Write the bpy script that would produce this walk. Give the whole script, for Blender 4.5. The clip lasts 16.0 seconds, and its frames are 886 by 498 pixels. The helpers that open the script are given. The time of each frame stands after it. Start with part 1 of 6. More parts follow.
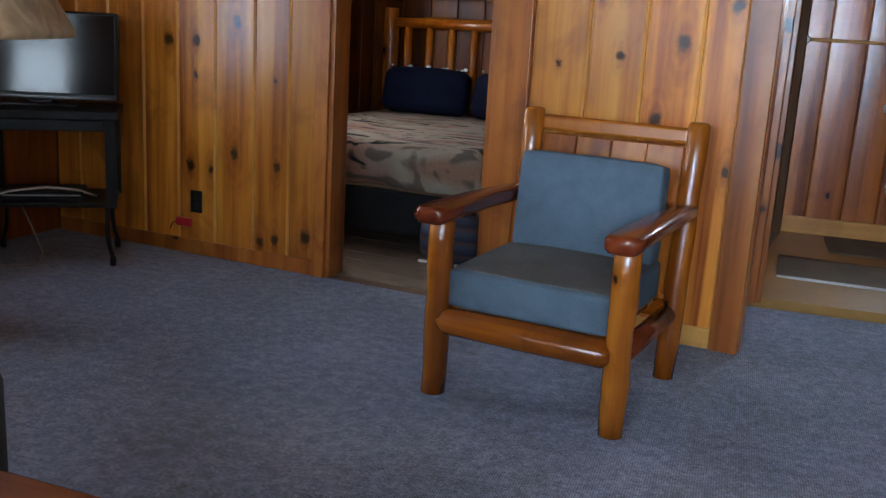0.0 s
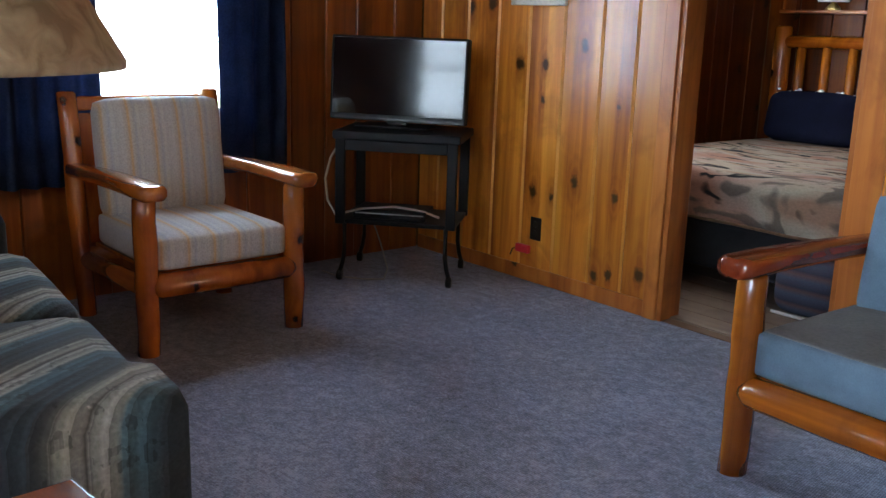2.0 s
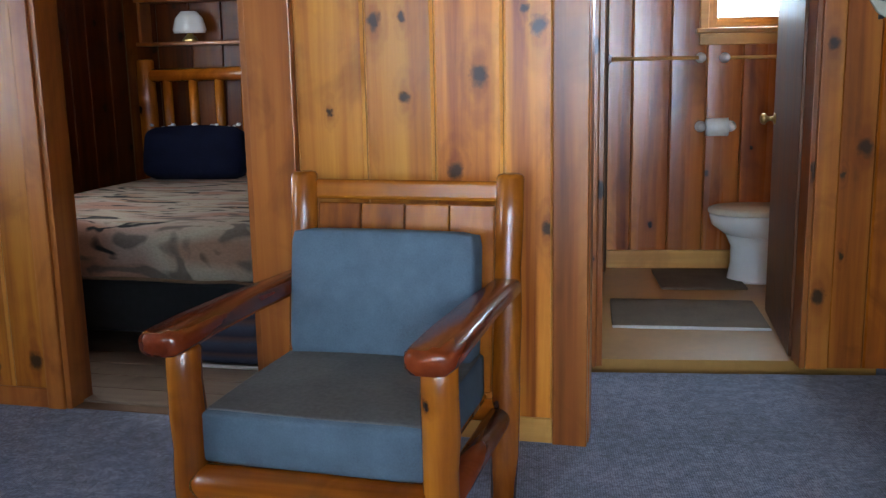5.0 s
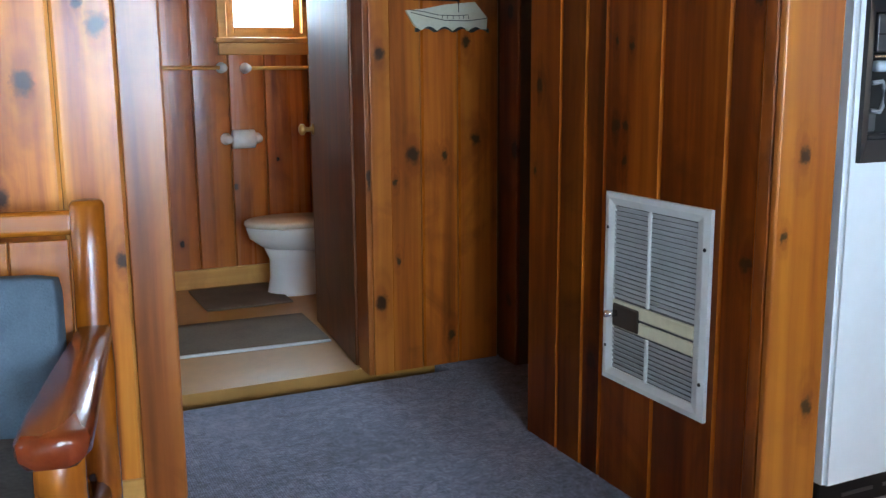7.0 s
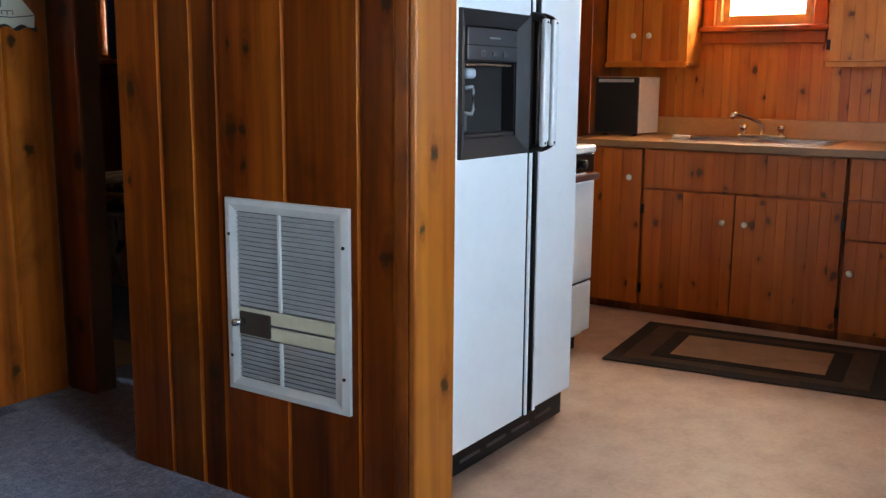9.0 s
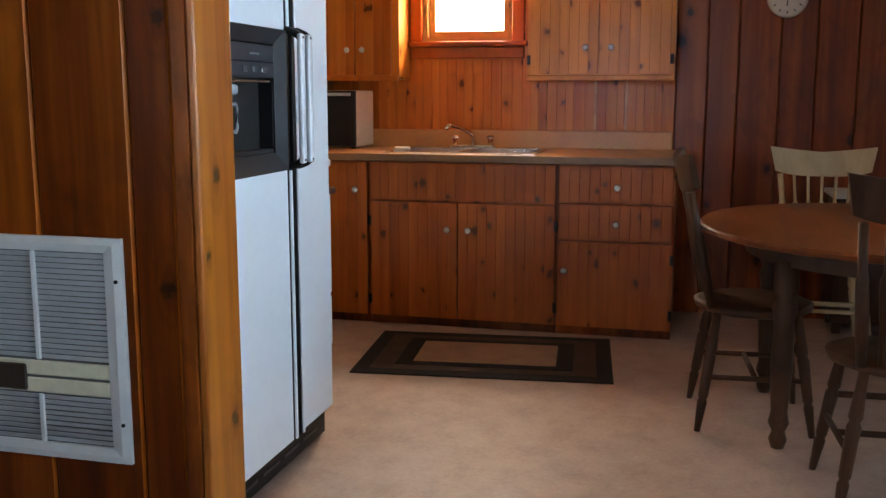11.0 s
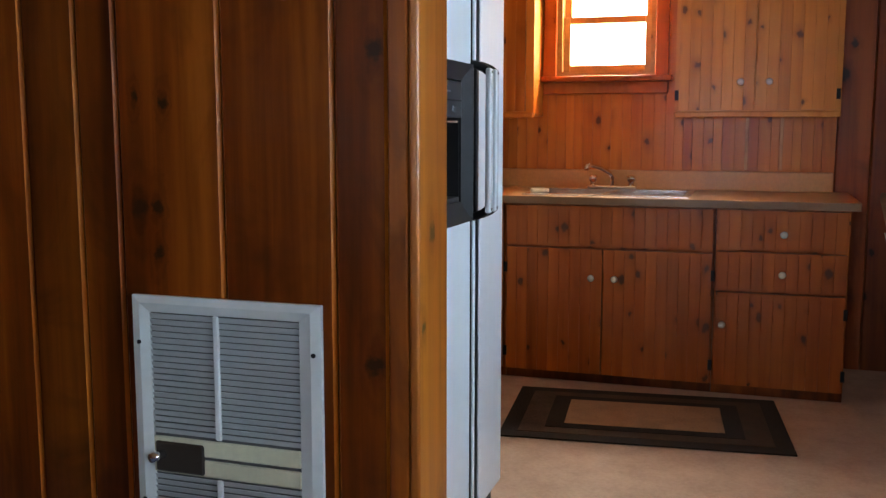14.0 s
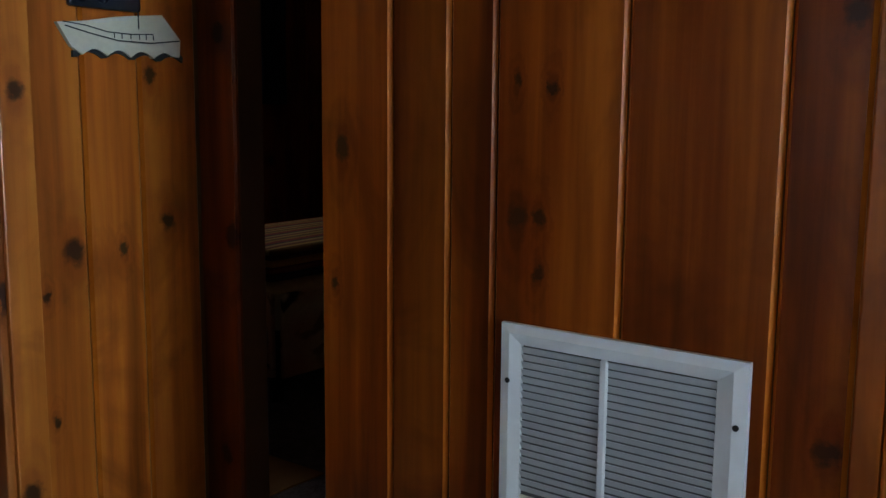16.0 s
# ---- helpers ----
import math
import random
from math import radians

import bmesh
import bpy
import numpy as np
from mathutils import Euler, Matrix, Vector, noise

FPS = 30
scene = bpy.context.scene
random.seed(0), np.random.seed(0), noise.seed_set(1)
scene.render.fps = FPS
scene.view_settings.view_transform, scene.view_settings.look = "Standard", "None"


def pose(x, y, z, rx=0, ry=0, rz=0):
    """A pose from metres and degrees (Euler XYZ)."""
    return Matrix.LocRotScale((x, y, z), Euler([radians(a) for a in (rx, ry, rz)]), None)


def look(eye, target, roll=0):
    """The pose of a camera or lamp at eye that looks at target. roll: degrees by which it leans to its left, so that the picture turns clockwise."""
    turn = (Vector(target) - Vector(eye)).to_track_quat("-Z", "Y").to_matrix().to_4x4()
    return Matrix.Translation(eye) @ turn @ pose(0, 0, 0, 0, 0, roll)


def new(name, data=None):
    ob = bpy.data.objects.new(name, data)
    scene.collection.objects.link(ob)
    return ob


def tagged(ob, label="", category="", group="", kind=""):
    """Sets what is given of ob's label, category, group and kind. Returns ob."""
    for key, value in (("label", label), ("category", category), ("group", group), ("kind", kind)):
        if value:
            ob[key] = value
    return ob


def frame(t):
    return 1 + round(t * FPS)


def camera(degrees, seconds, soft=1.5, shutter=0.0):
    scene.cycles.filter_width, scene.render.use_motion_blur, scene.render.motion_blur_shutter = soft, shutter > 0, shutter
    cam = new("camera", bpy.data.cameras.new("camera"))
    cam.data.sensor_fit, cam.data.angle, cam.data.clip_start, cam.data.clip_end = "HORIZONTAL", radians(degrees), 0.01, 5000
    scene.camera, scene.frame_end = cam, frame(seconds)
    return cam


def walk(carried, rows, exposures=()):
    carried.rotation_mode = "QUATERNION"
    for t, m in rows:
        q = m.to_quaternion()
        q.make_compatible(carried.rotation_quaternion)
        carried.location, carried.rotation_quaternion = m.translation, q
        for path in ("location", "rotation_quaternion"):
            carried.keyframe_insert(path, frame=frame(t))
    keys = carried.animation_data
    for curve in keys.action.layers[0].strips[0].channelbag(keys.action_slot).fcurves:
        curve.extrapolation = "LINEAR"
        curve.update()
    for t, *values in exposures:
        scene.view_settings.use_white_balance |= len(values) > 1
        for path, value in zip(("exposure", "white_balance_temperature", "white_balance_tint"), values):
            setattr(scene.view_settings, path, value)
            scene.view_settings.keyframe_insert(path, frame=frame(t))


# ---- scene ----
cam = camera(49.58, 16.0, soft=1.4)
PATH = [
    (0.0, (0.338, -0.911, 1.238), (-0.211, 0.955, 0.773), 3.31),
    (0.5, (0.369, -0.781, 1.230), (-0.397, 1.004, 0.757), 3.50),
    (1.0, (0.417, -0.696, 1.251), (-0.560, 0.982, 0.770), 3.94),
    (1.5, (0.505, -0.564, 1.250), (-0.685, 0.972, 0.777), 3.09),
    (2.0, (0.544, -0.469, 1.258), (-0.753, 0.982, 0.796), 1.88),
    (2.5, (0.514, -0.391, 1.251), (-0.759, 1.087, 0.810), 1.72),
    (3.0, (0.467, -0.409, 1.273), (-0.670, 1.180, 0.846), 0.82),
    (3.5, (0.402, -0.402, 1.292), (-0.520, 1.323, 0.874), -0.11),
    (4.0, (0.334, -0.274, 1.267), (-0.347, 1.565, 0.870), -0.81),
    (4.5, (0.319, -0.155, 1.248), (-0.124, 1.759, 0.870), -1.02),
    (7.0, (0.015, 0.256, 1.227), (0.857, 2.032, 0.859), -0.43),
    (7.5, (-0.048, 0.331, 1.205), (1.020, 1.984, 0.849), 0.15),
    (8.0, (-0.085, 0.365, 1.175), (1.177, 1.881, 0.845), 0.80),
    (8.5, (-0.218, 0.416, 1.191), (1.258, 1.725, 0.860), 0.32),
    (9.0, (-0.261, 0.536, 1.203), (1.377, 1.632, 0.859), 0.44),
    (9.5, (-0.306, 0.613, 1.205), (1.433, 1.539, 0.860), 0.29),
    (10.0, (-0.354, 0.659, 1.205), (1.450, 1.452, 0.865), 0.15),
    (12.5, (-0.289, 1.086, 1.240), (1.679, 1.292, 0.949), -0.04),
    (13.0, (-0.272, 1.161, 1.245), (1.691, 1.432, 0.973), 0.04),
    (13.5, (-0.216, 1.212, 1.243), (1.721, 1.636, 0.986), 0.25),
    (14.0, (-0.105, 1.253, 1.234), (1.778, 1.876, 0.985), 0.01),
    (14.5, (0.019, 1.293, 1.233), (1.822, 2.122, 0.983), -0.11),
    (15.0, (0.117, 1.340, 1.232), (1.820, 2.358, 0.983), -0.09),
    (15.5, (0.184, 1.465, 1.260), (1.811, 2.591, 0.969), -0.36),
    (16.0, (0.241, 1.593, 1.247), (1.805, 2.806, 0.963), 0.47),
]
walk(cam, [(t, look(eye, target, roll)) for t, eye, target, roll in PATH],
     exposures=[(0.0, -0.12), (1.0, 0.10), (2.0, 0.50), (3.0, 0.40), (4.0, 0.05), (4.7, 0.0), (7.0, 0.38), (8.0, 0.38), (9.0, 0.27), (10.2, 0.10), (12.5, 0.0), (14.0, 0.02), (16.0, -0.06)])

# ---- world, sun, daylight in the windows ----
world = bpy.data.worlds.new("world")
scene.world = world
world.use_nodes = True
wn = world.node_tree.nodes
sky = wn.new("ShaderNodeTexSky")
sky.sky_type, sky.sun_disc = "NISHITA", False
sky.sun_elevation, sky.sun_rotation = radians(48), radians(200)
wn["Background"].inputs["Strength"].default_value = 0.12
world.node_tree.links.new(sky.outputs["Color"], wn["Background"].inputs["Color"])

sun = new("sun", bpy.data.lights.new("sun", "SUN"))
sun.data.energy, sun.data.angle, sun.data.color = 0.9, radians(12), (1.0, 0.96, 0.9)
sun.matrix_world = look((4, -9, 11), (0, 0, 0))

# the living room and bedroom stand at a slight angle to the kitchen
LF = pose(0.443, 2.946, 0, 0, 0, -7.69)


def window_light(m, w, h, watts, color=(0.60, 0.80, 1.0), spread=180):
    """Daylight that enters by one window; m has its local +y pointing into the room."""
    lamp = new("window_daylight", bpy.data.lights.new("window_daylight", "AREA"))
    lamp.data.shape, lamp.data.size, lamp.data.size_y = "RECTANGLE", w, h
    lamp.data.energy, lamp.data.color = watts, color
    lamp.data.spread = radians(spread)
    lamp.matrix_world = m @ pose(0, 0, 0, 90, 0, 0)
    return lamp


window_light(LF @ pose(-3.80, -1.60, 1.40, 0, 0, -90), 0.95, 1.1, 48)
window_light(pose(-2.03, -1.93, 1.45), 0.55, 1.05, 5, spread=90)
window_light(pose(0.30, -1.93, 1.45), 1.7, 1.05, 23, spread=63)
window_light(pose(2.45, -2.05, 1.45), 0.95, 1.05, 13, spread=70)
window_light(pose(5.35, 2.07, 1.82, 0, 0, 90), 0.5, 0.58, 80, (1.0, 0.80, 0.58))
window_light(pose(5.35, -1.12, 1.35, 0, 0, 90), 0.9, 1.0, 1.5)
window_light(pose(1.50, 5.90, 1.68, 0, 0, 180), 0.45, 0.5, 58)
window_light(pose(3.66, 6.10, 1.68, 0, 0, 180), 0.3, 0.6, 4, (1.0, 0.84, 0.62))
# lamp of the unseen bedroom window, added to brighten the bed
window_light(LF @ pose(-3.30, 0.95, 1.45, 0, 0, -90), 0.8, 0.9, 25, (0.86, 0.92, 1.0))
# ---- materials ----
def mat(name):
    m = bpy.data.materials.new(name)
    m.use_nodes = True
    return m, m.node_tree, m.node_tree.nodes["Principled BSDF"]


def add(tree, kind, **inputs):
    n = tree.nodes.new(kind)
    for key, value in inputs.items():
        n.inputs[key.replace("_", " ")].default_value = value
    return n


def join(tree, a, b):
    tree.links.new(a, b)


def mathn(tree, op, a, b=None, clamp=False):
    n = tree.nodes.new("ShaderNodeMath")
    n.operation, n.use_clamp = op, clamp
    for k, v in enumerate((a, b)):
        if v is None:
            continue
        if isinstance(v, (int, float)):
            n.inputs[k].default_value = v
        else:
            join(tree, v, n.inputs[k])
    return n.outputs[0]


def ramp(tree, fac, stops):
    n = tree.nodes.new("ShaderNodeValToRGB")
    el = n.color_ramp.elements
    while len(el) < len(stops):
        el.new(0.5)
    for e, (p, c) in zip(el, stops):
        e.position, e.color = p, (*c, 1)
    join(tree, fac, n.inputs[0])
    return n.outputs[0]


def mix(tree, kind, fac, a, b):
    n = tree.nodes.new("ShaderNodeMix")
    n.data_type, n.blend_type = "RGBA", kind
    for sock, v in ((n.inputs[0], fac), (n.inputs[6], a), (n.inputs[7], b)):
        if isinstance(v, (int, float)):
            sock.default_value = v
        elif isinstance(v, tuple):
            sock.default_value = (*v, 1)
        else:
            join(tree, v, sock)
    return n.outputs[2]


def bump(tree, bsdf, height, strength, distance):
    n = tree.nodes.new("ShaderNodeBump")
    n.inputs["Strength"].default_value, n.inputs["Distance"].default_value = strength, distance
    join(tree, height, n.inputs["Height"])
    join(tree, n.outputs[0], bsdf.inputs["Normal"])


def shifted(tree, scale, by_object=True):
    """Object coordinates, moved by a random step for each object, and scaled."""
    tc = tree.nodes.new("ShaderNodeTexCoord")
    vec = tc.outputs["Object"]
    if by_object:
        info = tree.nodes.new("ShaderNodeObjectInfo")
        comb = tree.nodes.new("ShaderNodeCombineXYZ")
        join(tree, mathn(tree, "MULTIPLY", info.outputs["Random"], 37.0), comb.inputs[0])
        join(tree, mathn(tree, "MULTIPLY", info.outputs["Random"], 11.0), comb.inputs[1])
        join(tree, mathn(tree, "MULTIPLY", info.outputs["Random"], 53.0), comb.inputs[2])
        va = tree.nodes.new("ShaderNodeVectorMath")
        join(tree, vec, va.inputs[0])
        join(tree, comb.outputs[0], va.inputs[1])
        vec = va.outputs[0]
    mp = tree.nodes.new("ShaderNodeMapping")
    mp.inputs["Scale"].default_value = scale
    join(tree, vec, mp.inputs["Vector"])
    return mp.outputs[0]


def pine(name, light, mid, dark, along="z", knots=0.6, rough=0.33, knot_scale=4.6, plane="xz", vary=0.35, coat=0.25, stained=3.0, spec=0.42, marks=(), turn=0.0, origin=(0, 0), fine=0.35, knot_dark=0.93):
    """Varnished knotty pine: soft grain, broad stain clouds, dark knots with rings and a halo drawn out along the grain.
    marks: known knots (along the wall, height, radius) in a plan turned by turn degrees about origin."""
    m, t, b = mat(name)
    s = {"x": (1.1, 26, 26), "y": (26, 1.1, 26), "z": (26, 26, 1.1)}[along]
    grain = add(t, "ShaderNodeTexNoise", Scale=1.0, Detail=6.0, Roughness=0.6, Distortion=0.35)
    join(t, shifted(t, s), grain.inputs["Vector"])
    s2 = tuple(v * 0.22 for v in s)
    broad = add(t, "ShaderNodeTexNoise", Scale=1.0, Detail=3.0, Roughness=0.55, Distortion=0.8)
    join(t, shifted(t, s2), broad.inputs["Vector"])
    g = mathn(t, "ADD", mathn(t, "MULTIPLY", grain.outputs[0], fine), mathn(t, "MULTIPLY", broad.outputs[0], 1.0 - fine))
    # ragged coordinates in the board's plane
    base = shifted(t, (1, 1, 1))
    warp = add(t, "ShaderNodeTexNoise", Scale=21.0, Detail=5.0, Roughness=0.7)
    join(t, base, warp.inputs["Vector"])
    off = t.nodes.new("ShaderNodeSeparateColor")
    join(t, warp.outputs["Color"], off.inputs[0])
    core = halo = None
    if marks:
        geo = t.nodes.new("ShaderNodeNewGeometry")
        mp = t.nodes.new("ShaderNodeMapping")
        c, sn = math.cos(radians(turn)), math.sin(radians(turn))
        mp.inputs["Rotation"].default_value = (0, 0, radians(turn))
        mp.inputs["Location"].default_value = (-(c * origin[0] - sn * origin[1]), -(sn * origin[0] + c * origin[1]), 0)
        join(t, geo.outputs["Position"], mp.inputs["Vector"])
        at = t.nodes.new("ShaderNodeSeparateXYZ")
        join(t, mp.outputs[0], at.inputs[0])
        spot = t.nodes.new("ShaderNodeCombineXYZ")
        u0 = at.outputs["xyz".index(plane[0])]
        join(t, mathn(t, "ADD", u0, mathn(t, "MULTIPLY", mathn(t, "SUBTRACT", off.outputs[0], 0.5), 0.045)), spot.inputs[0])
        join(t, mathn(t, "ADD", at.outputs[2], mathn(t, "MULTIPLY", mathn(t, "SUBTRACT", off.outputs[1], 0.5), 0.07)), spot.inputs[1])

        def reach(mark, wu, wv):
            gap = t.nodes.new("ShaderNodeVectorMath")
            gap.operation = "SUBTRACT"
            join(t, spot.outputs[0], gap.inputs[0])
            gap.inputs[1].default_value = (mark[0], mark[1], 0)
            scaled = t.nodes.new("ShaderNodeVectorMath")
            scaled.operation = "MULTIPLY"
            join(t, gap.outputs[0], scaled.inputs[0])
            scaled.inputs[1].default_value = (wu / mark[2], wv / mark[2], 0)
            size = t.nodes.new("ShaderNodeVectorMath")
            size.operation = "LENGTH"
            join(t, scaled.outputs[0], size.inputs[0])
            return size.outputs["Value"]

        near_c = near_h = None
        for mark in marks:
            a, h = reach(mark, 1.0, 0.8), reach(mark, 0.27, 0.10)
            near_c = a if near_c is None else mathn(t, "MINIMUM", near_c, a)
            near_h = h if near_h is None else mathn(t, "MINIMUM", near_h, h)
        core = mathn(t, "MULTIPLY", mathn(t, "SUBTRACT", 1.55, near_c, True), 1.25, True)
        halo = mathn(t, "SUBTRACT", 1.0, near_h, True)
        rings = mathn(t, "MULTIPLY", mathn(t, "SINE", mathn(t, "MULTIPLY", near_h, 17.0)), mathn(t, "MULTIPLY", halo, 0.045))
        g = mathn(t, "ADD", g, rings)
    col = ramp(t, g, [(0.33, dark), (0.48, mid), (0.63, light)])
    stain = add(t, "ShaderNodeTexNoise", Scale=2.3, Detail=4.0, Roughness=0.6, Distortion=1.0)
    join(t, shifted(t, (1.6, 1.6, 1.0)), stain.inputs["Vector"])
    col = mix(t, "MIX", mathn(t, "MULTIPLY", mathn(t, "SUBTRACT", stain.outputs[0], 0.50, True), stained, True), col, tuple(c * 0.8 for c in dark))
    info = t.nodes.new("ShaderNodeObjectInfo")
    tone = mathn(t, "ADD", mathn(t, "MULTIPLY", info.outputs["Random"], vary), 1.0 - vary * 0.6)
    hsv = t.nodes.new("ShaderNodeHueSaturation")
    join(t, tone, hsv.inputs["Value"])
    join(t, col, hsv.inputs["Color"])
    col = hsv.outputs[0]
    sep = t.nodes.new("ShaderNodeSeparateXYZ")
    join(t, base, sep.inputs[0])
    u, v = plane
    su, sv = (0.72, 1.0) if u == along else (1.0, 0.72)
    pu = mathn(t, "MULTIPLY", sep.outputs["xyz".index(u)], su)
    pv = mathn(t, "MULTIPLY", sep.outputs["xyz".index(v)], sv)

    def cells(wu, wv):
        comb = t.nodes.new("ShaderNodeCombineXYZ")
        join(t, mathn(t, "ADD", pu, mathn(t, "MULTIPLY", off.outputs[0], wu)), comb.inputs[0])
        join(t, mathn(t, "ADD", pv, mathn(t, "MULTIPLY", off.outputs[1], wv)), comb.inputs[1])
        vor = t.nodes.new("ShaderNodeTexVoronoi")
        vor.voronoi_dimensions = "2D"
        vor.inputs["Scale"].default_value = knot_scale
        join(t, comb.outputs[0], vor.inputs["Vector"])
        cs = t.nodes.new("ShaderNodeSeparateColor")
        join(t, vor.outputs["Color"], cs.inputs[0])
        return vor.outputs["Distance"], cs

    dist, cs = cells(0.040, 0.050)
    keep = mathn(t, "LESS_THAN", cs.outputs[0], knots)
    size = mathn(t, "ADD", mathn(t, "MULTIPLY", mathn(t, "POWER", cs.outputs[1], 2.0), 0.065), 0.050)
    near = mathn(t, "DIVIDE", dist, size)
    loose = mathn(t, "MULTIPLY", keep, mathn(t, "MULTIPLY", mathn(t, "SUBTRACT", 1.35, near, True), 1.9, True))
    glow = mathn(t, "MULTIPLY", keep, mathn(t, "SUBTRACT", 1.0, mathn(t, "MULTIPLY", near, 0.24), True))
    core = loose if core is None else mathn(t, "MAXIMUM", core, loose)
    halo = glow if halo is None else mathn(t, "MAXIMUM", halo, glow)
    col = mix(t, "MIX", mathn(t, "MULTIPLY", mathn(t, "POWER", halo, 1.5), 0.75), col, (mid[0] * 0.42, mid[1] * 0.30, mid[2] * 0.25))
    col = mix(t, "MIX", mathn(t, "MULTIPLY", core, knot_dark), col, (0.022, 0.007, 0.0025))
    join(t, col, b.inputs["Base Color"])
    smear = mathn(t, "ADD", mathn(t, "MULTIPLY", broad.outputs[0], 0.16), rough - 0.08)
    join(t, smear, b.inputs["Roughness"])
    b.inputs["Specular IOR Level"].default_value = spec
    b.inputs["Coat Weight"].default_value = coat
    b.inputs["Coat Roughness"].default_value = 0.22
    bump(t, b, mathn(t, "SUBTRACT", grain.outputs[0], mathn(t, "MULTIPLY", core, 0.6)), 0.10, 0.004)
    return m


def plain(name, color, rough=0.5, metal=0.0, noise_scale=40.0, amount=0.12, bump_by=0.0, coat=0.0):
    """A plain surface with slight cloudiness and a fine grain."""
    m, t, b = mat(name)
    n1 = add(t, "ShaderNodeTexNoise", Scale=noise_scale, Detail=4.0)
    n2 = add(t, "ShaderNodeTexNoise", Scale=noise_scale * 0.08, Detail=3.0)
    vec = shifted(t, (1, 1, 1))
    join(t, vec, n1.inputs["Vector"])
    join(t, vec, n2.inputs["Vector"])
    f = mathn(t, "ADD", mathn(t, "MULTIPLY", n1.outputs[0], 0.5), mathn(t, "MULTIPLY", n2.outputs[0], 0.5))
    lo, hi = tuple(c * (1 - amount) for c in color), tuple(min(1, c * (1 + amount)) for c in color)
    join(t, ramp(t, f, [(0.3, lo), (0.7, hi)]), b.inputs["Base Color"])
    b.inputs["Roughness"].default_value, b.inputs["Metallic"].default_value = rough, metal
    b.inputs["Coat Weight"].default_value = coat
    if bump_by:
        bump(t, b, n1.outputs[0], bump_by, 0.003)
    return m


def carpet_material():
    m, t, b = mat("carpet")
    tc = t.nodes.new("ShaderNodeTexCoord")
    fine = add(t, "ShaderNodeTexNoise", Scale=85.0, Detail=5.0, Roughness=0.75)
    mid_n = add(t, "ShaderNodeTexNoise", Scale=22.0, Detail=4.0, Roughness=0.65)
    big = add(t, "ShaderNodeTexNoise", Scale=1.6, Detail=3.0)
    for n in (fine, mid_n, big):
        join(t, tc.outputs["Object"], n.inputs["Vector"])
    rows = add(t, "ShaderNodeTexWave", Scale=42.0, Distortion=1.2, Detail=2.0)
    rows.bands_direction = "X"
    join(t, tc.outputs["Object"], rows.inputs["Vector"])
    f = mathn(t, "ADD", mathn(t, "MULTIPLY", fine.outputs[0], 0.55), mathn(t, "MULTIPLY", mid_n.outputs[0], 0.33))
    f = mathn(t, "ADD", f, mathn(t, "MULTIPLY", rows.outputs[0], 0.07))
    f = mathn(t, "ADD", f, mathn(t, "MULTIPLY", mathn(t, "SUBTRACT", big.outputs[0], 0.5), 0.25))
    col = ramp(t, f, [(0.34, (0.022, 0.023, 0.044)), (0.46, (0.096, 0.104, 0.178)), (0.60, (0.265, 0.280, 0.41))])
    join(t, col, b.inputs["Base Color"])
    b.inputs["Roughness"].default_value = 0.95
    b.inputs["Sheen Weight"].default_value = 0.25
    bump(t, b, f, 0.9, 0.006)
    return m


def vinyl_material():
    m, t, b = mat("vinyl_floor")
    tc = t.nodes.new("ShaderNodeTexCoord")
    n1 = add(t, "ShaderNodeTexNoise", Scale=7.0, Detail=6.0, Roughness=0.6)
    n2 = add(t, "ShaderNodeTexNoise", Scale=60.0, Detail=3.0)
    join(t, tc.outputs["Object"], n1.inputs["Vector"])
    join(t, tc.outputs["Object"], n2.inputs["Vector"])
    f = mathn(t, "ADD", mathn(t, "MULTIPLY", n1.outputs[0], 0.7), mathn(t, "MULTIPLY", n2.outputs[0], 0.3))
    join(t, ramp(t, f, [(0.36, (0.40, 0.285, 0.225)), (0.5, (0.475, 0.348, 0.280)), (0.66, (0.545, 0.41, 0.335))]), b.inputs["Base Color"])
    b.inputs["Roughness"].default_value = 0.55
    b.inputs["Specular IOR Level"].default_value = 0.3
    bump(t, b, f, 0.08, 0.003)
    return m


# knots that catch the eye, as (along the wall, height, radius)
NORTH_KNOTS = [(-2.850, 1.070, 0.024), (-2.682, 1.071, 0.018), (-2.440, 1.168, 0.018), (-2.214, 0.911, 0.010), (-2.449, 0.542, 0.018), (-2.718, 0.452, 0.020),
               (-2.595, 0.443, 0.014), (-2.201, 0.498, 0.015), (-2.295, 0.114, 0.018), (-2.211, 0.141, 0.015), (-2.034, 0.178, 0.021), (-3.223, 1.335, 0.025),
               (-3.304, 1.442, 0.022), (-3.063, 1.356, 0.025), (-2.687, 0.903, 0.011)]
NORTH_KNOTS_EAST = [(-0.672, 1.377, 0.017), (-0.580, 1.386, 0.011), (-0.577, 1.138, 0.014), (-0.334, 1.203, 0.022), (-0.145, 1.350, 0.021), (-0.831, 1.092, 0.009),
                    (-0.414, 0.903, 0.018), (-0.117, 0.718, 0.014), (-0.186, 1.399, 0.011)]
HALL_KNOTS = [(1.560, 0.889, 0.023), (1.841, 0.941, 0.017), (1.703, 0.878, 0.011), (1.726, 0.119, 0.015), (1.480, 0.786, 0.008), (1.490, 0.465, 0.009), (1.797, 1.335, 0.014)]
CASING_KNOTS = [(1.411, 1.285, 0.018), (1.404, 0.300, 0.021)]
HEATER_KNOTS = [(2.917, 1.168, 0.015), (2.503, 1.066, 0.016), (2.460, 1.072, 0.011), (2.460, 0.975, 0.009), (2.438, 1.290, 0.008), (2.506, 1.297, 0.007), (1.963, 0.770, 0.015),
                (1.963, 1.383, 0.014), (2.598, 0.356, 0.018), (2.940, 0.903, 0.009)]
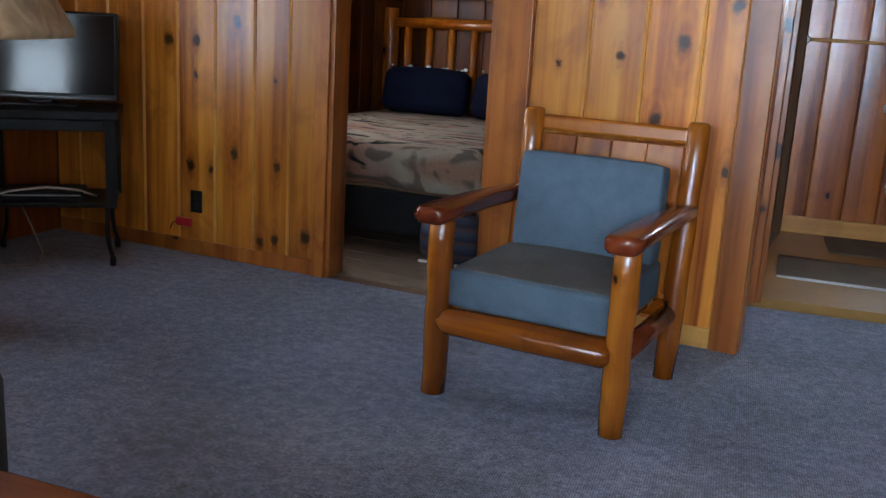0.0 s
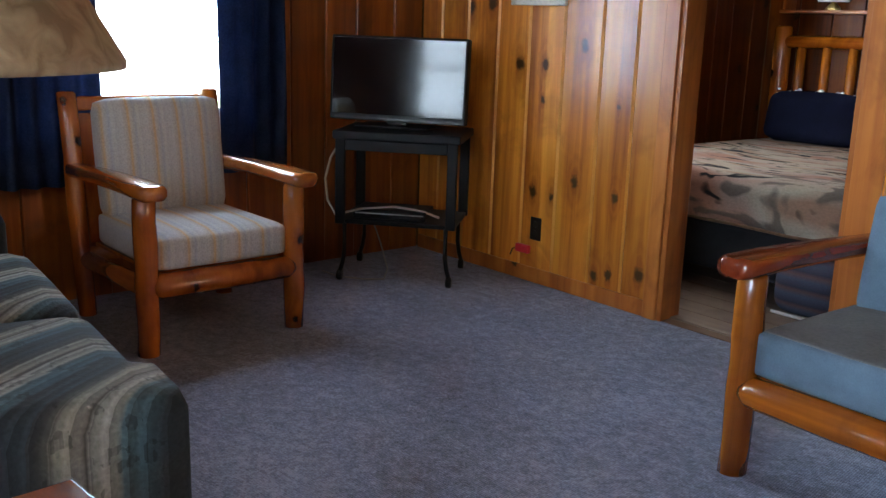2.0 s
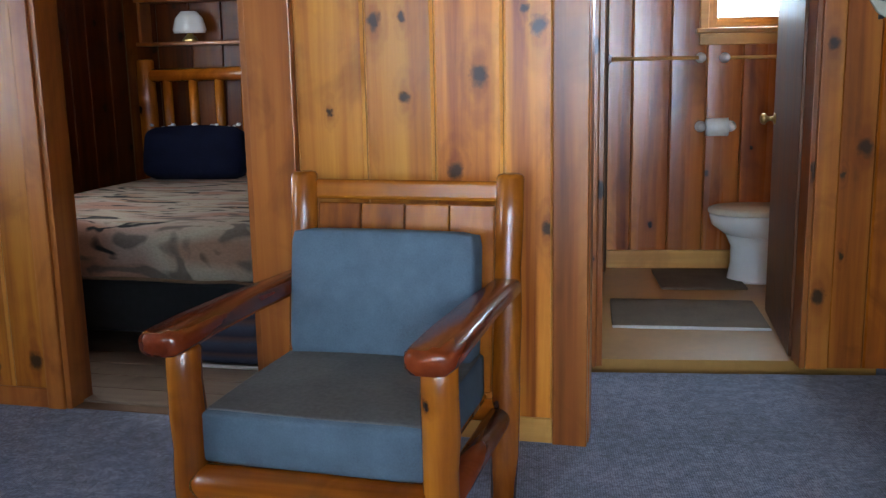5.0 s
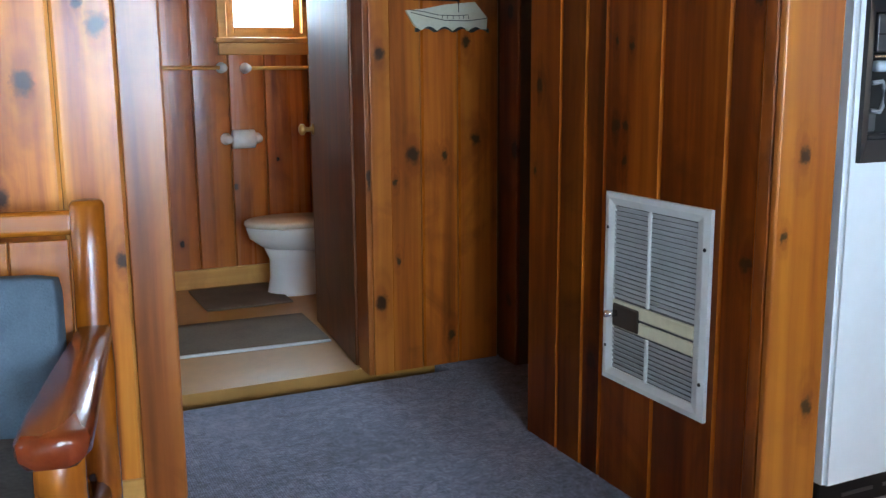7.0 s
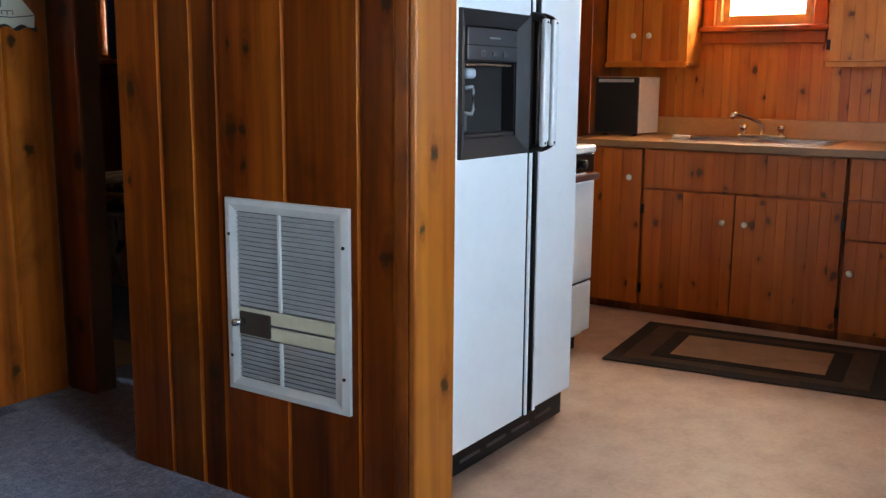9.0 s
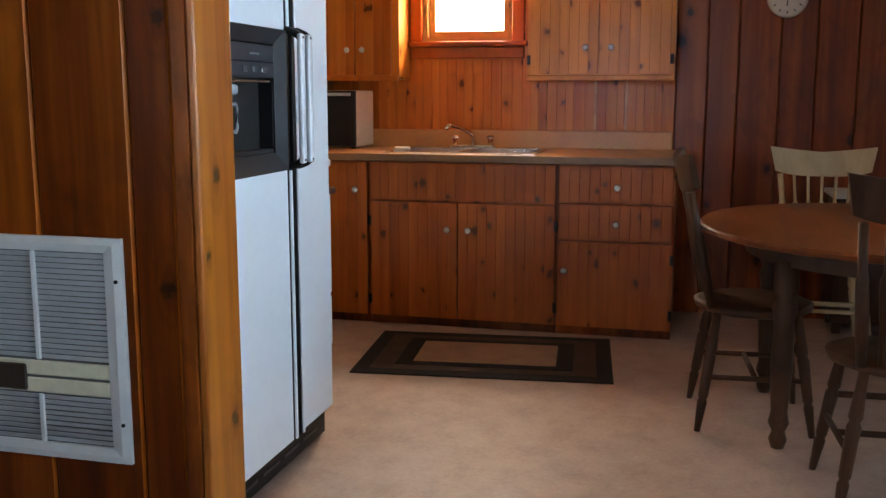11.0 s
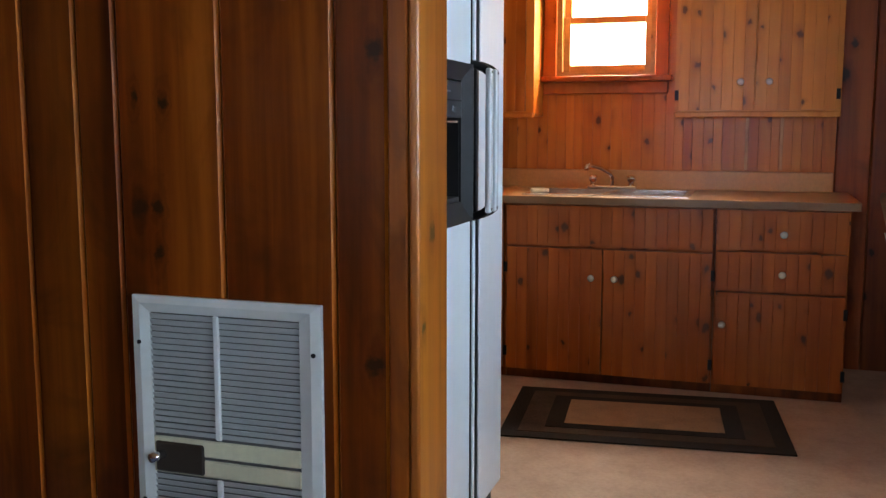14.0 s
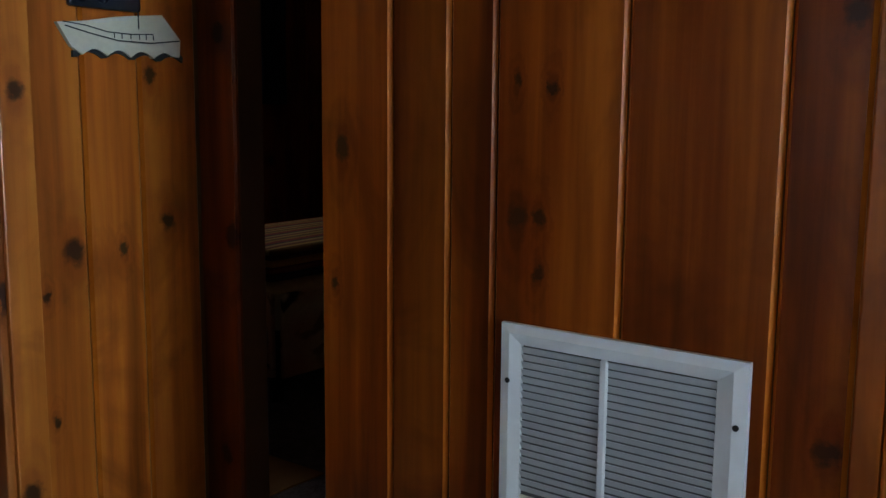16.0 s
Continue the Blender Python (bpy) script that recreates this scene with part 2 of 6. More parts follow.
POST_KNOTS = [(1.690, 1.030, 0.013), (1.640, 0.838, 0.007), (1.745, 0.425, 0.014)]
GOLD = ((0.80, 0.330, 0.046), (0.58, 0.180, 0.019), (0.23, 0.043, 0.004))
# same pine as GOLD; shade on the dimmer walls is put into this colour
SHADED_RUSSET = ((0.245, 0.060, 0.0050), (0.135, 0.0255, 0.0022), (0.040, 0.0062, 0.0008))
PINE = pine("knotty_pine", *GOLD, knots=0.35, coat=0.5, stained=1.6)
PINE_NORTH = pine("north_knotty_pine", *GOLD, knots=0.0, coat=0.3, stained=2.3, vary=0.5, marks=NORTH_KNOTS + NORTH_KNOTS_EAST, turn=7.69, origin=(0.443, 2.946))
PINE_SHADED = pine("shaded_pine", *SHADED_RUSSET, knots=0.30, coat=0.05, spec=0.22)
PINE_HEATER = pine("shaded_heater_pine", *SHADED_RUSSET, knots=0.0, coat=0.0, spec=0.14, plane="yz", vary=0.5, marks=HEATER_KNOTS)
# shaded pine again, lighter and redder for the reddish light on this wall
PINE_DINING = pine("dining_wall_pine", (0.36, 0.082, 0.009), (0.215, 0.040, 0.0045), (0.075, 0.012, 0.0016), knots=0.34, coat=0.15, spec=0.3)
PINE_TRIM = pine("pine_trim", (0.46, 0.150, 0.028), (0.33, 0.088, 0.014), (0.16, 0.034, 0.005), knots=0.2)
PINE_CASING = pine("light_casing_pine", (0.62, 0.225, 0.035), (0.48, 0.140, 0.018), (0.24, 0.050, 0.006), knots=0.0, marks=CASING_KNOTS)
PINE_POST = pine("post_pine", (0.46, 0.150, 0.015), (0.33, 0.086, 0.008), (0.14, 0.027, 0.003), knots=0.0, coat=0.15, stained=1.2, marks=POST_KNOTS)
# chamfers coloured paler than the board faces, so grooves read as bright lines
PINE_EDGE = pine("orange_board_edge", (0.50, 0.150, 0.014), (0.37, 0.094, 0.008), (0.22, 0.047, 0.004), knots=0.0, coat=0.0, spec=0.12, vary=0.2)
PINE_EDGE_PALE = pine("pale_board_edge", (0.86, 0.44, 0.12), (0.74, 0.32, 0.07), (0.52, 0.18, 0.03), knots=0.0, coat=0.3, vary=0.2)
PINE_PALE = pine("pale_pine_trim", (0.74, 0.42, 0.13), (0.64, 0.32, 0.085), (0.48, 0.20, 0.045), along="x", knots=0.2)
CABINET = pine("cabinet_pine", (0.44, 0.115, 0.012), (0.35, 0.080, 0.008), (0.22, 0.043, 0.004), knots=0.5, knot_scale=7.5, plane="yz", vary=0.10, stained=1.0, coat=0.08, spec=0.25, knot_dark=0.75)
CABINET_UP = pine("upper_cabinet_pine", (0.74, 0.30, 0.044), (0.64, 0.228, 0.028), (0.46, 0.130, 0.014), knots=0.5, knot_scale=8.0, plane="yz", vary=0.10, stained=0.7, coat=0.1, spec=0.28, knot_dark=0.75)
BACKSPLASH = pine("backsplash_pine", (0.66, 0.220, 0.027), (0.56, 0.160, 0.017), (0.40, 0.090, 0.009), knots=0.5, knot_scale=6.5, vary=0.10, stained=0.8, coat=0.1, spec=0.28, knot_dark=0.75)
PINE_HALL = pine("hall_pine", (0.64, 0.200, 0.023), (0.44, 0.108, 0.011), (0.16, 0.032, 0.003), knots=0.0, coat=0.3, vary=0.4, marks=HALL_KNOTS)
PINE_BATH = pine("bathroom_pine", (0.58, 0.185, 0.026), (0.41, 0.105, 0.012), (0.16, 0.030, 0.003), knots=0.4, rough=0.28, coat=0.6)
# darker than GOLD: shade on the unlit window wall is put into the colour
PINE_WEST = pine("shaded_window_wall_pine", (0.40, 0.115, 0.012), (0.26, 0.060, 0.006), (0.10, 0.018, 0.002), knots=0.4, coat=0.2)
CEIL = plain("ceiling_board", (0.42, 0.26, 0.14), 0.7)
CARPET = carpet_material()
VINYL = vinyl_material()
WHITE_PAINT = plain("white_paint", (0.78, 0.78, 0.76), 0.45)
DARK_CORE = plain("wall_core", (0.12, 0.055, 0.022), 0.8)


def glass_material():
    m, t, b = mat("window_glass")
    b.inputs["Base Color"].default_value = (1, 1, 1, 1)
    b.inputs["Roughness"].default_value = 0.0
    b.inputs["Transmission Weight"].default_value = 1.0
    b.inputs["IOR"].default_value = 1.45
    return m


GLASS = glass_material()
# ---- builders ----
def link(name, bm, material, parent=None, m=None, label="", smooth=False):
    me = bpy.data.meshes.new(name)
    bm.normal_update()
    bm.to_mesh(me)
    bm.free()
    if smooth:
        me.shade_smooth()
    mats = material if isinstance(material, (list, tuple)) else [material]
    for x in mats:
        me.materials.append(x)
    ob = new(name, me)
    if parent is not None:
        ob.parent = parent
    if m is not None:
        ob.matrix_basis = m
    if label:
        ob["label"] = label
    return ob


def part(name, bm, material, parent, label="", m=None, smooth=False):
    return link(name, bm, material, parent, m, label, smooth)


def thing(name, m, label, category, group="", kind=""):
    ob = new(name)
    ob.empty_display_size = 0.1
    ob.matrix_basis = m
    return tagged(ob, label, category, group, kind)


def box_into(bm, x0, x1, y0, y1, z0, z1, bevel=0.0, seg=2, m=None):
    r = bmesh.ops.create_cube(bm, size=1.0)
    vs = r["verts"]
    mm = Matrix.Translation(((x0 + x1) / 2, (y0 + y1) / 2, (z0 + z1) / 2)) @ Matrix.Diagonal((abs(x1 - x0), abs(y1 - y0), abs(z1 - z0), 1))
    if m is not None:
        mm = m @ mm
    bmesh.ops.transform(bm, matrix=mm, verts=vs)
    if bevel:
        es = {e for v in vs for e in v.link_edges}
        bmesh.ops.bevel(bm, geom=list(es), offset=bevel, segments=seg, affect="EDGES", profile=0.5)
    return bm


def box(x0, x1, y0, y1, z0, z1, bevel=0.0, seg=2, m=None):
    return box_into(bmesh.new(), x0, x1, y0, y1, z0, z1, bevel, seg, m)


def tube(rings, sides=16, cap=True, bm=None, m=None):
    """A body from rings (z, radius x, radius y, centre x, centre y), lowest first."""
    bm = bm or bmesh.new()
    loops = []
    for z, rx, ry, cx, cy in rings:
        loop = []
        for k in range(sides):
            a = 2 * math.pi * k / sides
            v = Vector((cx + rx * math.cos(a), cy + ry * math.sin(a), z))
            loop.append(bm.verts.new(m @ v if m is not None else v))
        loops.append(loop)
    for a, b in zip(loops, loops[1:]):
        for k in range(sides):
            bm.faces.new((a[k], a[(k + 1) % sides], b[(k + 1) % sides], b[k]))
    if cap:
        bm.faces.new(loops[0][::-1])
        bm.faces.new(loops[-1])
    return bm


def turned(profile, sides=16, bm=None, m=None):
    return tube([(z, r, r, 0, 0) for z, r in profile], sides, True, bm, m)


def rod(a, b, r, sides=10, bm=None, r2=None):
    """A round bar from a to b."""
    a, b = Vector(a), Vector(b)
    q = (b - a).to_track_quat("Z", "Y").to_matrix().to_4x4()
    return tube([(0, r, r, 0, 0), ((b - a).length, r2 or r, r2 or r, 0, 0)], sides, True, bm, Matrix.Translation(a) @ q)


def bent_rod(points, r, sides=8, bm=None):
    """A round bar along points."""
    bm = bm or bmesh.new()
    pts = [Vector(p) for p in points]
    loops = []
    for i, p in enumerate(pts):
        d = (pts[min(i + 1, len(pts) - 1)] - pts[max(i - 1, 0)]).normalized()
        q = d.to_track_quat("Z", "Y").to_matrix()
        loops.append([bm.verts.new(p + q @ Vector((r * math.cos(2 * math.pi * k / sides), r * math.sin(2 * math.pi * k / sides), 0))) for k in range(sides)])
    for a, b in zip(loops, loops[1:]):
        for k in range(sides):
            bm.faces.new((a[k], a[(k + 1) % sides], b[(k + 1) % sides], b[k]))
    bm.faces.new(loops[0][::-1])
    bm.faces.new(loops[-1])
    return bm


TURN = {"S": 180, "W": 90, "E": -90, "N": 0}


def face_pose(facing, plane, along, z):
    """Local x runs along the wall, local y out of it into the room, z up."""
    if facing in "SN":
        return pose(along, plane, z, 0, 0, TURN[facing])
    return pose(plane, along, z, 0, 0, TURN[facing])


def wall(name, facing, plane, a, b, z0, z1, thick, holes, material, label, m=None):
    """A wall core from a to b whose room face lies at plane; holes are (a, b, z0, z1)."""
    bm = bmesh.new()
    cuts = sorted({a, b, *[h[0] for h in holes], *[h[1] for h in holes]})
    back = {"S": thick, "W": thick, "N": -thick, "E": -thick}[facing]
    p0, p1 = sorted((plane, plane + back))
    for u0, u1 in zip(cuts, cuts[1:]):
        mid = (u0 + u1) / 2
        spans, low = [], z0
        for h in sorted(h for h in holes if h[0] <= mid <= h[1]):
            if h[2] > low:
                spans.append((low, h[2]))
            low = h[3]
        if low < z1:
            spans.append((low, z1))
        for w0, w1 in spans:
            if facing in "SN":
                box_into(bm, u0, u1, p0, p1, w0, w1)
            else:
                box_into(bm, p0, p1, u0, u1, w0, w1)
    return tagged(link(name, bm, material, None, m), label, "wall", kind="structure")


PLANKS = {}


def plank_mesh(w, h, material, groove, crown=0.0, edge=None):
    """One board; crown is the rise of a rounded face over its edges."""
    key = (round(w, 3), round(h, 3), material.name, groove, crown, edge)
    if key not in PLANKS:
        bm = bmesh.new()
        d, c = 0.014, groove
        e = 0.001 if groove > 0.004 else 0.0002
        face = [(c + (w - 2 * c) * k / 6, d + crown * (1 - (k / 3 - 1) ** 2)) for k in range(7)] if crown else [(c, d), (w - c, d)]
        prof = [(e, 0), (e, d - c), *face, (w - e, d - c), (w - e, 0)]
        lo = [bm.verts.new((x, y, 0)) for x, y in prof]
        hi = [bm.verts.new((x, y, h)) for x, y in prof]
        for k in range(len(prof) - 1):
            f = bm.faces.new((lo[k + 1], lo[k], hi[k], hi[k + 1]))
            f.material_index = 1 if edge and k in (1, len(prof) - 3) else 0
        bm.faces.new(lo)
        bm.faces.new(hi[::-1])
        bmesh.ops.recalc_face_normals(bm, faces=bm.faces)
        me = bpy.data.meshes.new("plank")
        bm.to_mesh(me)
        bm.free()
        me.materials.append(material)
        if edge:
            me.materials.append(edge)
        PLANKS[key] = me
    return PLANKS[key]


def planks(owner, facing, plane, edges, z0, z1, holes, material, groove=0.007, crown=0.0, edge=None):
    """Vertical boards, each an object of its own, between the given edges; cut round holes."""
    for u0, u1 in zip(edges, edges[1:]):
        mid, spans, low = (u0 + u1) / 2, [], z0
        for h in sorted(h for h in holes if h[0] < mid < h[1]):
            if h[2] > low + 0.01:
                spans.append((low, h[2]))
            low = h[3]
        if low < z1 - 0.01:
            spans.append((low, z1))
        for w0, w1 in spans:
            ob = new("plank", plank_mesh(u1 - u0, w1 - w0, material, groove, crown, edge))
            ob.parent = owner
            start = u1 if facing in "SE" else u0
            ob.matrix_basis = face_pose(facing, plane, start, w0)


def steps(a, b, width, seed, cuts=()):
    """Plank edges from a to b of about that width, with the cuts among them."""
    rnd = random.Random(seed)
    marks = sorted({a, b, *[c for c in cuts if a < c < b]})
    out = [a]
    for s, e in zip(marks, marks[1:]):
        n = max(1, round((e - s) / width))
        ws = [1 + rnd.uniform(-0.22, 0.22) for _ in range(n)]
        total, at = sum(ws), s
        for w in ws:
            at += w / total * (e - s)
            out.append(at)
    return out


def rounded(w, d, h, r, bulge=0.0, cuts=9, m=None):
    """A soft block standing on z = 0, with rounded edges and a domed top."""
    bm = bmesh.new()
    bmesh.ops.create_cube(bm, size=2.0)
    bmesh.ops.subdivide_edges(bm, edges=bm.edges[:], cuts=cuts, use_grid_fill=True)
    hx, hy, hz = w / 2, d / 2, h / 2
    for v in bm.verts:
        c = Vector((v.co.x * hx, v.co.y * hy, v.co.z * hz))
        inner = Vector((max(-hx + r, min(hx - r, c.x)), max(-hy + r, min(hy - r, c.y)), max(-hz + r, min(hz - r, c.z))))
        off = c - inner
        x, y, z = v.co
        p = inner + (off.normalized() * r if off.length > 1e-6 else off)
        p.z += bulge * (1 - x * x) * (1 - y * y) * max(0.0, z)
        p.x += bulge * 0.4 * x * (1 - y * y) * (1 - z * z)
        p.y += bulge * 0.4 * y * (1 - x * x) * (1 - z * z)
        p.z += hz
        v.co = m @ p if m is not None else p
    return bm


def sash_window(name, facing, plane, a, b, z0, z1, material, label, m=None, depth=0.14, casing=0.075, split=True, case_mat=None):
    """A window in a wall opening: casing boards, frame, sashes and panes; local x runs along the wall."""
    centre = (a + b) / 2
    base = (m or Matrix()) @ face_pose(facing, plane, centre, 0)
    win = thing(name, base, label, "window", kind="structure")
    w = (b - a) / 2
    cm = case_mat or material
    d = 0.026
    for x0, x1, c0, c1, n in ((-w - casing, -w, z0 - 0.02, z1 + casing, "casing"), (w, w + casing, z0 - 0.02, z1 + casing, "casing"),
                              (-w, w, z1, z1 + casing, "casing")):
        part(n, box(x0, x1, 0.0, 0.030, c0, c1, 0.004, 1), cm, win)
    part("window_sill", box(-w - casing - 0.02, w + casing + 0.02, -0.02, 0.055, z0 - 0.03, z0, 0.006, 2), cm, win)
    part("apron", box(-w - casing, w + casing, 0.0, 0.024, z0 - 0.095, z0 - 0.03, 0.004, 1), cm, win)
    y = -depth * 0.55
    bm = bmesh.new()
    for x0, x1, c0, c1 in ((-w, -w + d, z0, z1), (w - d, w, z0, z1), (-w + d, w - d, z0, z0 + d), (-w + d, w - d, z1 - d, z1)):
        box_into(bm, x0, x1, -depth, -0.002, c0, c1)
    part("window_frame", bm, material, win)
    mid = (z0 + z1) / 2
    spans = [(z0 + d, mid + 0.018, y + 0.018), (mid - 0.018, z1 - d, y - 0.018)] if split else [(z0 + d, z1 - d, y)]
    for s0, s1, yy in spans:
        bm = bmesh.new()
        r = 0.036
        x0, x1 = -w + d, w - d
        for p in ((x0, x0 + r, s0, s1), (x1 - r, x1, s0, s1), (x0 + r, x1 - r, s0, s0 + r), (x0 + r, x1 - r, s1 - r, s1)):
            box_into(bm, p[0], p[1], yy - 0.015, yy + 0.015, p[2], p[3], 0.003, 1)
        sash = part("sash", bm, material, win)
        pane = part("pane", box(x0 + r, x1 - r, yy - 0.002, yy + 0.002, s0 + r, s1 - r), GLASS, sash)
        pane.visible_shadow = False
    return win


def backdrop(name, m, w, h, strength, color=(0.93, 0.97, 1.0)):
    """Bright overcast distance outside one window."""
    mt = bpy.data.materials.new("bright_overcast")
    mt.use_nodes = True
    t = mt.node_tree
    t.nodes.remove(t.nodes["Principled BSDF"])
    em = t.nodes.new("ShaderNodeEmission")
    tc = t.nodes.new("ShaderNodeTexCoord")
    sep = t.nodes.new("ShaderNodeSeparateXYZ")
    join(t, tc.outputs["Object"], sep.inputs[0])
    n = add(t, "ShaderNodeTexNoise", Scale=3.0, Detail=4.0)
    join(t, tc.outputs["Object"], n.inputs["Vector"])
    k = mathn(t, "ADD", sep.outputs[2], mathn(t, "MULTIPLY", n.outputs[0], 0.10))
    col = ramp(t, mathn(t, "MULTIPLY", k, 0.5), [(0.30, (0.42, 0.52, 0.30)), (0.36, color)])
    join(t, col, em.inputs["Color"])
    em.inputs["Strength"].default_value = strength
    join(t, em.outputs[0], t.nodes["Material Output"].inputs["Surface"])
    return tagged(link(name, box(-w / 2, w / 2, -0.01, 0.0, 0, h), mt, None, m), "bright overcast distance outside the window", "backdrop", kind="structure")


CEILING = 2.36

# ---- setting ----
tagged(link("ground", box(-60, 60, -60, 60, -0.6, -0.45), plain("grass_ground", (0.07, 0.11, 0.035), 0.9, noise_scale=3.0, amount=0.4)), "green grass ground around the cabin", "ground", kind="structure")
bm = bmesh.new()
outline = ((-4.0, -1.92), (1.68, -1.92), (1.68, 3.70), (0.30, 3.70), (-3.267, 3.568))
rims = [[bm.verts.new((x, y, z)) for x, y in outline] for z in (-0.12, 0.0)]
bm.faces.new(rims[0][::-1]), bm.faces.new(rims[1])
for k in range(5):
    bm.faces.new((rims[0][k], rims[0][(k + 1) % 5], rims[1][(k + 1) % 5], rims[1][k]))
tagged(link("floor_living", bm, CARPET), "blue-grey ribbed carpet in the living room", "floor", kind="structure")
tagged(link("floor_hall", box(1.68, 2.0, 2.9, 3.86, -0.12, 0.0), CARPET), "blue-grey carpet in the small hall", "floor", kind="structure")
tagged(link("floor_kitchen", box(1.68, 5.35, -2.0, 2.9, -0.12, 0.0), VINYL), "beige marbled vinyl kitchen floor", "floor", kind="structure")
tagged(link("carpet_edge_strip", box(1.665, 1.70, -1.8, 1.85, 0.0, 0.006, 0.002, 1), plain("aluminium_strip", (0.5, 0.48, 0.44), 0.4, 0.8)), "metal strip between carpet and vinyl", "trim", kind="structure")
BEDFLOOR = pine("bedroom_boards", (0.22, 0.16, 0.12), (0.16, 0.11, 0.08), (0.10, 0.065, 0.045), along="x", knots=0.1, plane="xy")
bed_floor = tagged(link("floor_bedroom", box(-3.3, -0.1, 0.0, 2.7, 0.001, 0.004), DARK_CORE, None, LF), "brown wood laminate bedroom floor", "floor", kind="structure")
tagged(link("floor_under_bedroom", box(-3.3, -0.1, 0.7, 2.8, -0.12, -0.004), DARK_CORE, None, LF), "subfloor under the bedroom", "floor", kind="structure")
floor_board = None
for k in range(18):
    if floor_board is None:
        floor_board = link("plank", box(0, 3.2, 0.002, 0.145, 0, 0.010, 0.002, 1), BEDFLOOR, bed_floor, pose(-3.3, 0.06, 0.002)).data
    else:
        ob = new("plank", floor_board)
        ob.parent, ob.matrix_basis = bed_floor, pose(-3.3, 0.06 + 0.147 * k, 0.002)
BATHVINYL = plain("bath_vinyl", (0.38, 0.185, 0.042), 0.4, noise_scale=20, amount=0.12)
tagged(link("floor_bathroom", box(0.31, 2.5, 3.86, 5.85, -0.12, 0.006), BATHVINYL), "honey-coloured vinyl bathroom floor", "floor", kind="structure")
tagged(link("floor_second_bedroom", box(2.0, 4.7, 2.95, 6.1, -0.12, 0.0), CARPET), "dark blue-grey carpet in the second bedroom", "floor", kind="structure")
tagged(link("ceiling", box(-4.3, 5.6, -2.2, 6.3, CEILING, CEILING + 0.12), CEIL), "pale boarded ceiling", "ceiling", kind="structure")

# living room, north wall with the bedroom doorway
DOOR = (-1.91, -1.12, 0.0, 2.03)
w = wall("wall_north", "S", 0.014, -3.75, 0.0, 0, CEILING, 0.10, [DOOR], DARK_CORE, "golden knotty pine board wall of the living room", LF)
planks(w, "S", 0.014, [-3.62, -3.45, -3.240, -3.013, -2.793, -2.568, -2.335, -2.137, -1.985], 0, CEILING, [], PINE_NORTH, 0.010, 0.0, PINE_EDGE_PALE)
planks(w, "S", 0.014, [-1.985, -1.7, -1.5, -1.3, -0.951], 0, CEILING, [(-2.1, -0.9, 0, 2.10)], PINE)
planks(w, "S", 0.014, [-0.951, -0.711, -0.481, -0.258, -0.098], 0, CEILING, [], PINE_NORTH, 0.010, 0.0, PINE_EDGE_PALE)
trim = thing("door_casing", LF, "reddish pine casing round the bedroom doorway", "door casing", kind="structure")
for x0, x1, y0, y1, z0, z1 in ((-1.985, -1.915, -0.022, 0.012, 0, 2.10), (-1.915, -1.890, -0.010, 0.125, 0, 2.03), (-1.135, -1.110, -0.010, 0.125, 0, 2.03),
                               (-1.110, -0.951, -0.022, 0.012, 0, 2.10), (-1.915, -1.110, -0.022, 0.012, 2.03, 2.10)):
    part("casing_board", box(x0, x1, y0, y1, z0, z1, 0.004, 2), PINE_TRIM, trim)
part("strike_plate", box(-1.1385, -1.135, 0.03, 0.055, 0.98, 1.05, 0.001, 1), plain("dark_steel", (0.12, 0.12, 0.13), 0.4, 0.8), trim)
ct = thing("corner_trim", LF, "reddish pine corner boards at the end of the wall", "trim", kind="structure")
part("corner_board", box(-0.098, 0.014, -0.024, 0.012, 0, CEILING, 0.004, 2), PINE_TRIM, ct)
part("corner_board", box(-0.004, 0.018, 0.013, 0.115, 0, CEILING, 0.004, 2), PINE_TRIM, ct)
bb = thing("baseboard", LF, "low pine baseboard along the living room wall", "baseboard", kind="structure")
part("board", box(-3.60, -1.986, -0.013, -0.001, 0.0, 0.075, 0.003, 1), PINE_TRIM, bb)
part("board", box(-0.95, -0.10, -0.013, -0.001, 0.0, 0.085, 0.003, 1), PINE_PALE, bb, "pale new pine board")
# its end, turning into the hall
w = wall("wall_hall_west", "E", 0.437, 3.06, 3.79, 0, CEILING, 0.11, [], DARK_CORE, "pine boarded end wall of the hall")
planks(w, "E", 0.437, steps(3.062, 3.787, 0.16, 6), 0, CEILING, [], PINE_BATH, 0.008, 0.0035)
# hall, north wall with the bathroom doorway
YS = 3.801
BATHDOOR = (0.55, 1.36, 0.0, 2.03)
w = wall("wall_hall_north", "S", YS, 0.33, 2.05, 0, CEILING, 0.085, [BATHDOOR], DARK_CORE, "knotty pine wall beside the bathroom door")
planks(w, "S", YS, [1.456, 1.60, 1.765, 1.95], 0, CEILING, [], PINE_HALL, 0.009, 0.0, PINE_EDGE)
planks(w, "S", YS, [0.451, 0.7, 0.95, 1.2, 1.456], 0, CEILING, [(0.3, 1.5, 0, 2.10)], PINE)
trim = thing("door_casing", Matrix(), "pine casing round the bathroom doorway", "door casing", kind="structure")
for x0, x1, y0, y1, z0, z1 in ((0.452, 0.535, 3.765, 3.799, 0, 2.10), (0.535, 0.560, 3.775, 3.90, 0, 2.03), (1.348, 1.371, 3.775, 3.90, 0, 2.03),
                               (1.371, 1.455, 3.765, 3.799, 0, 2.10), (0.535, 1.371, 3.765, 3.799, 2.03, 2.10)):
    part("casing_board", box(x0, x1, y0, y1, z0, z1, 0.004, 2), PINE_CASING if x0 == 1.371 else PINE_TRIM, trim)
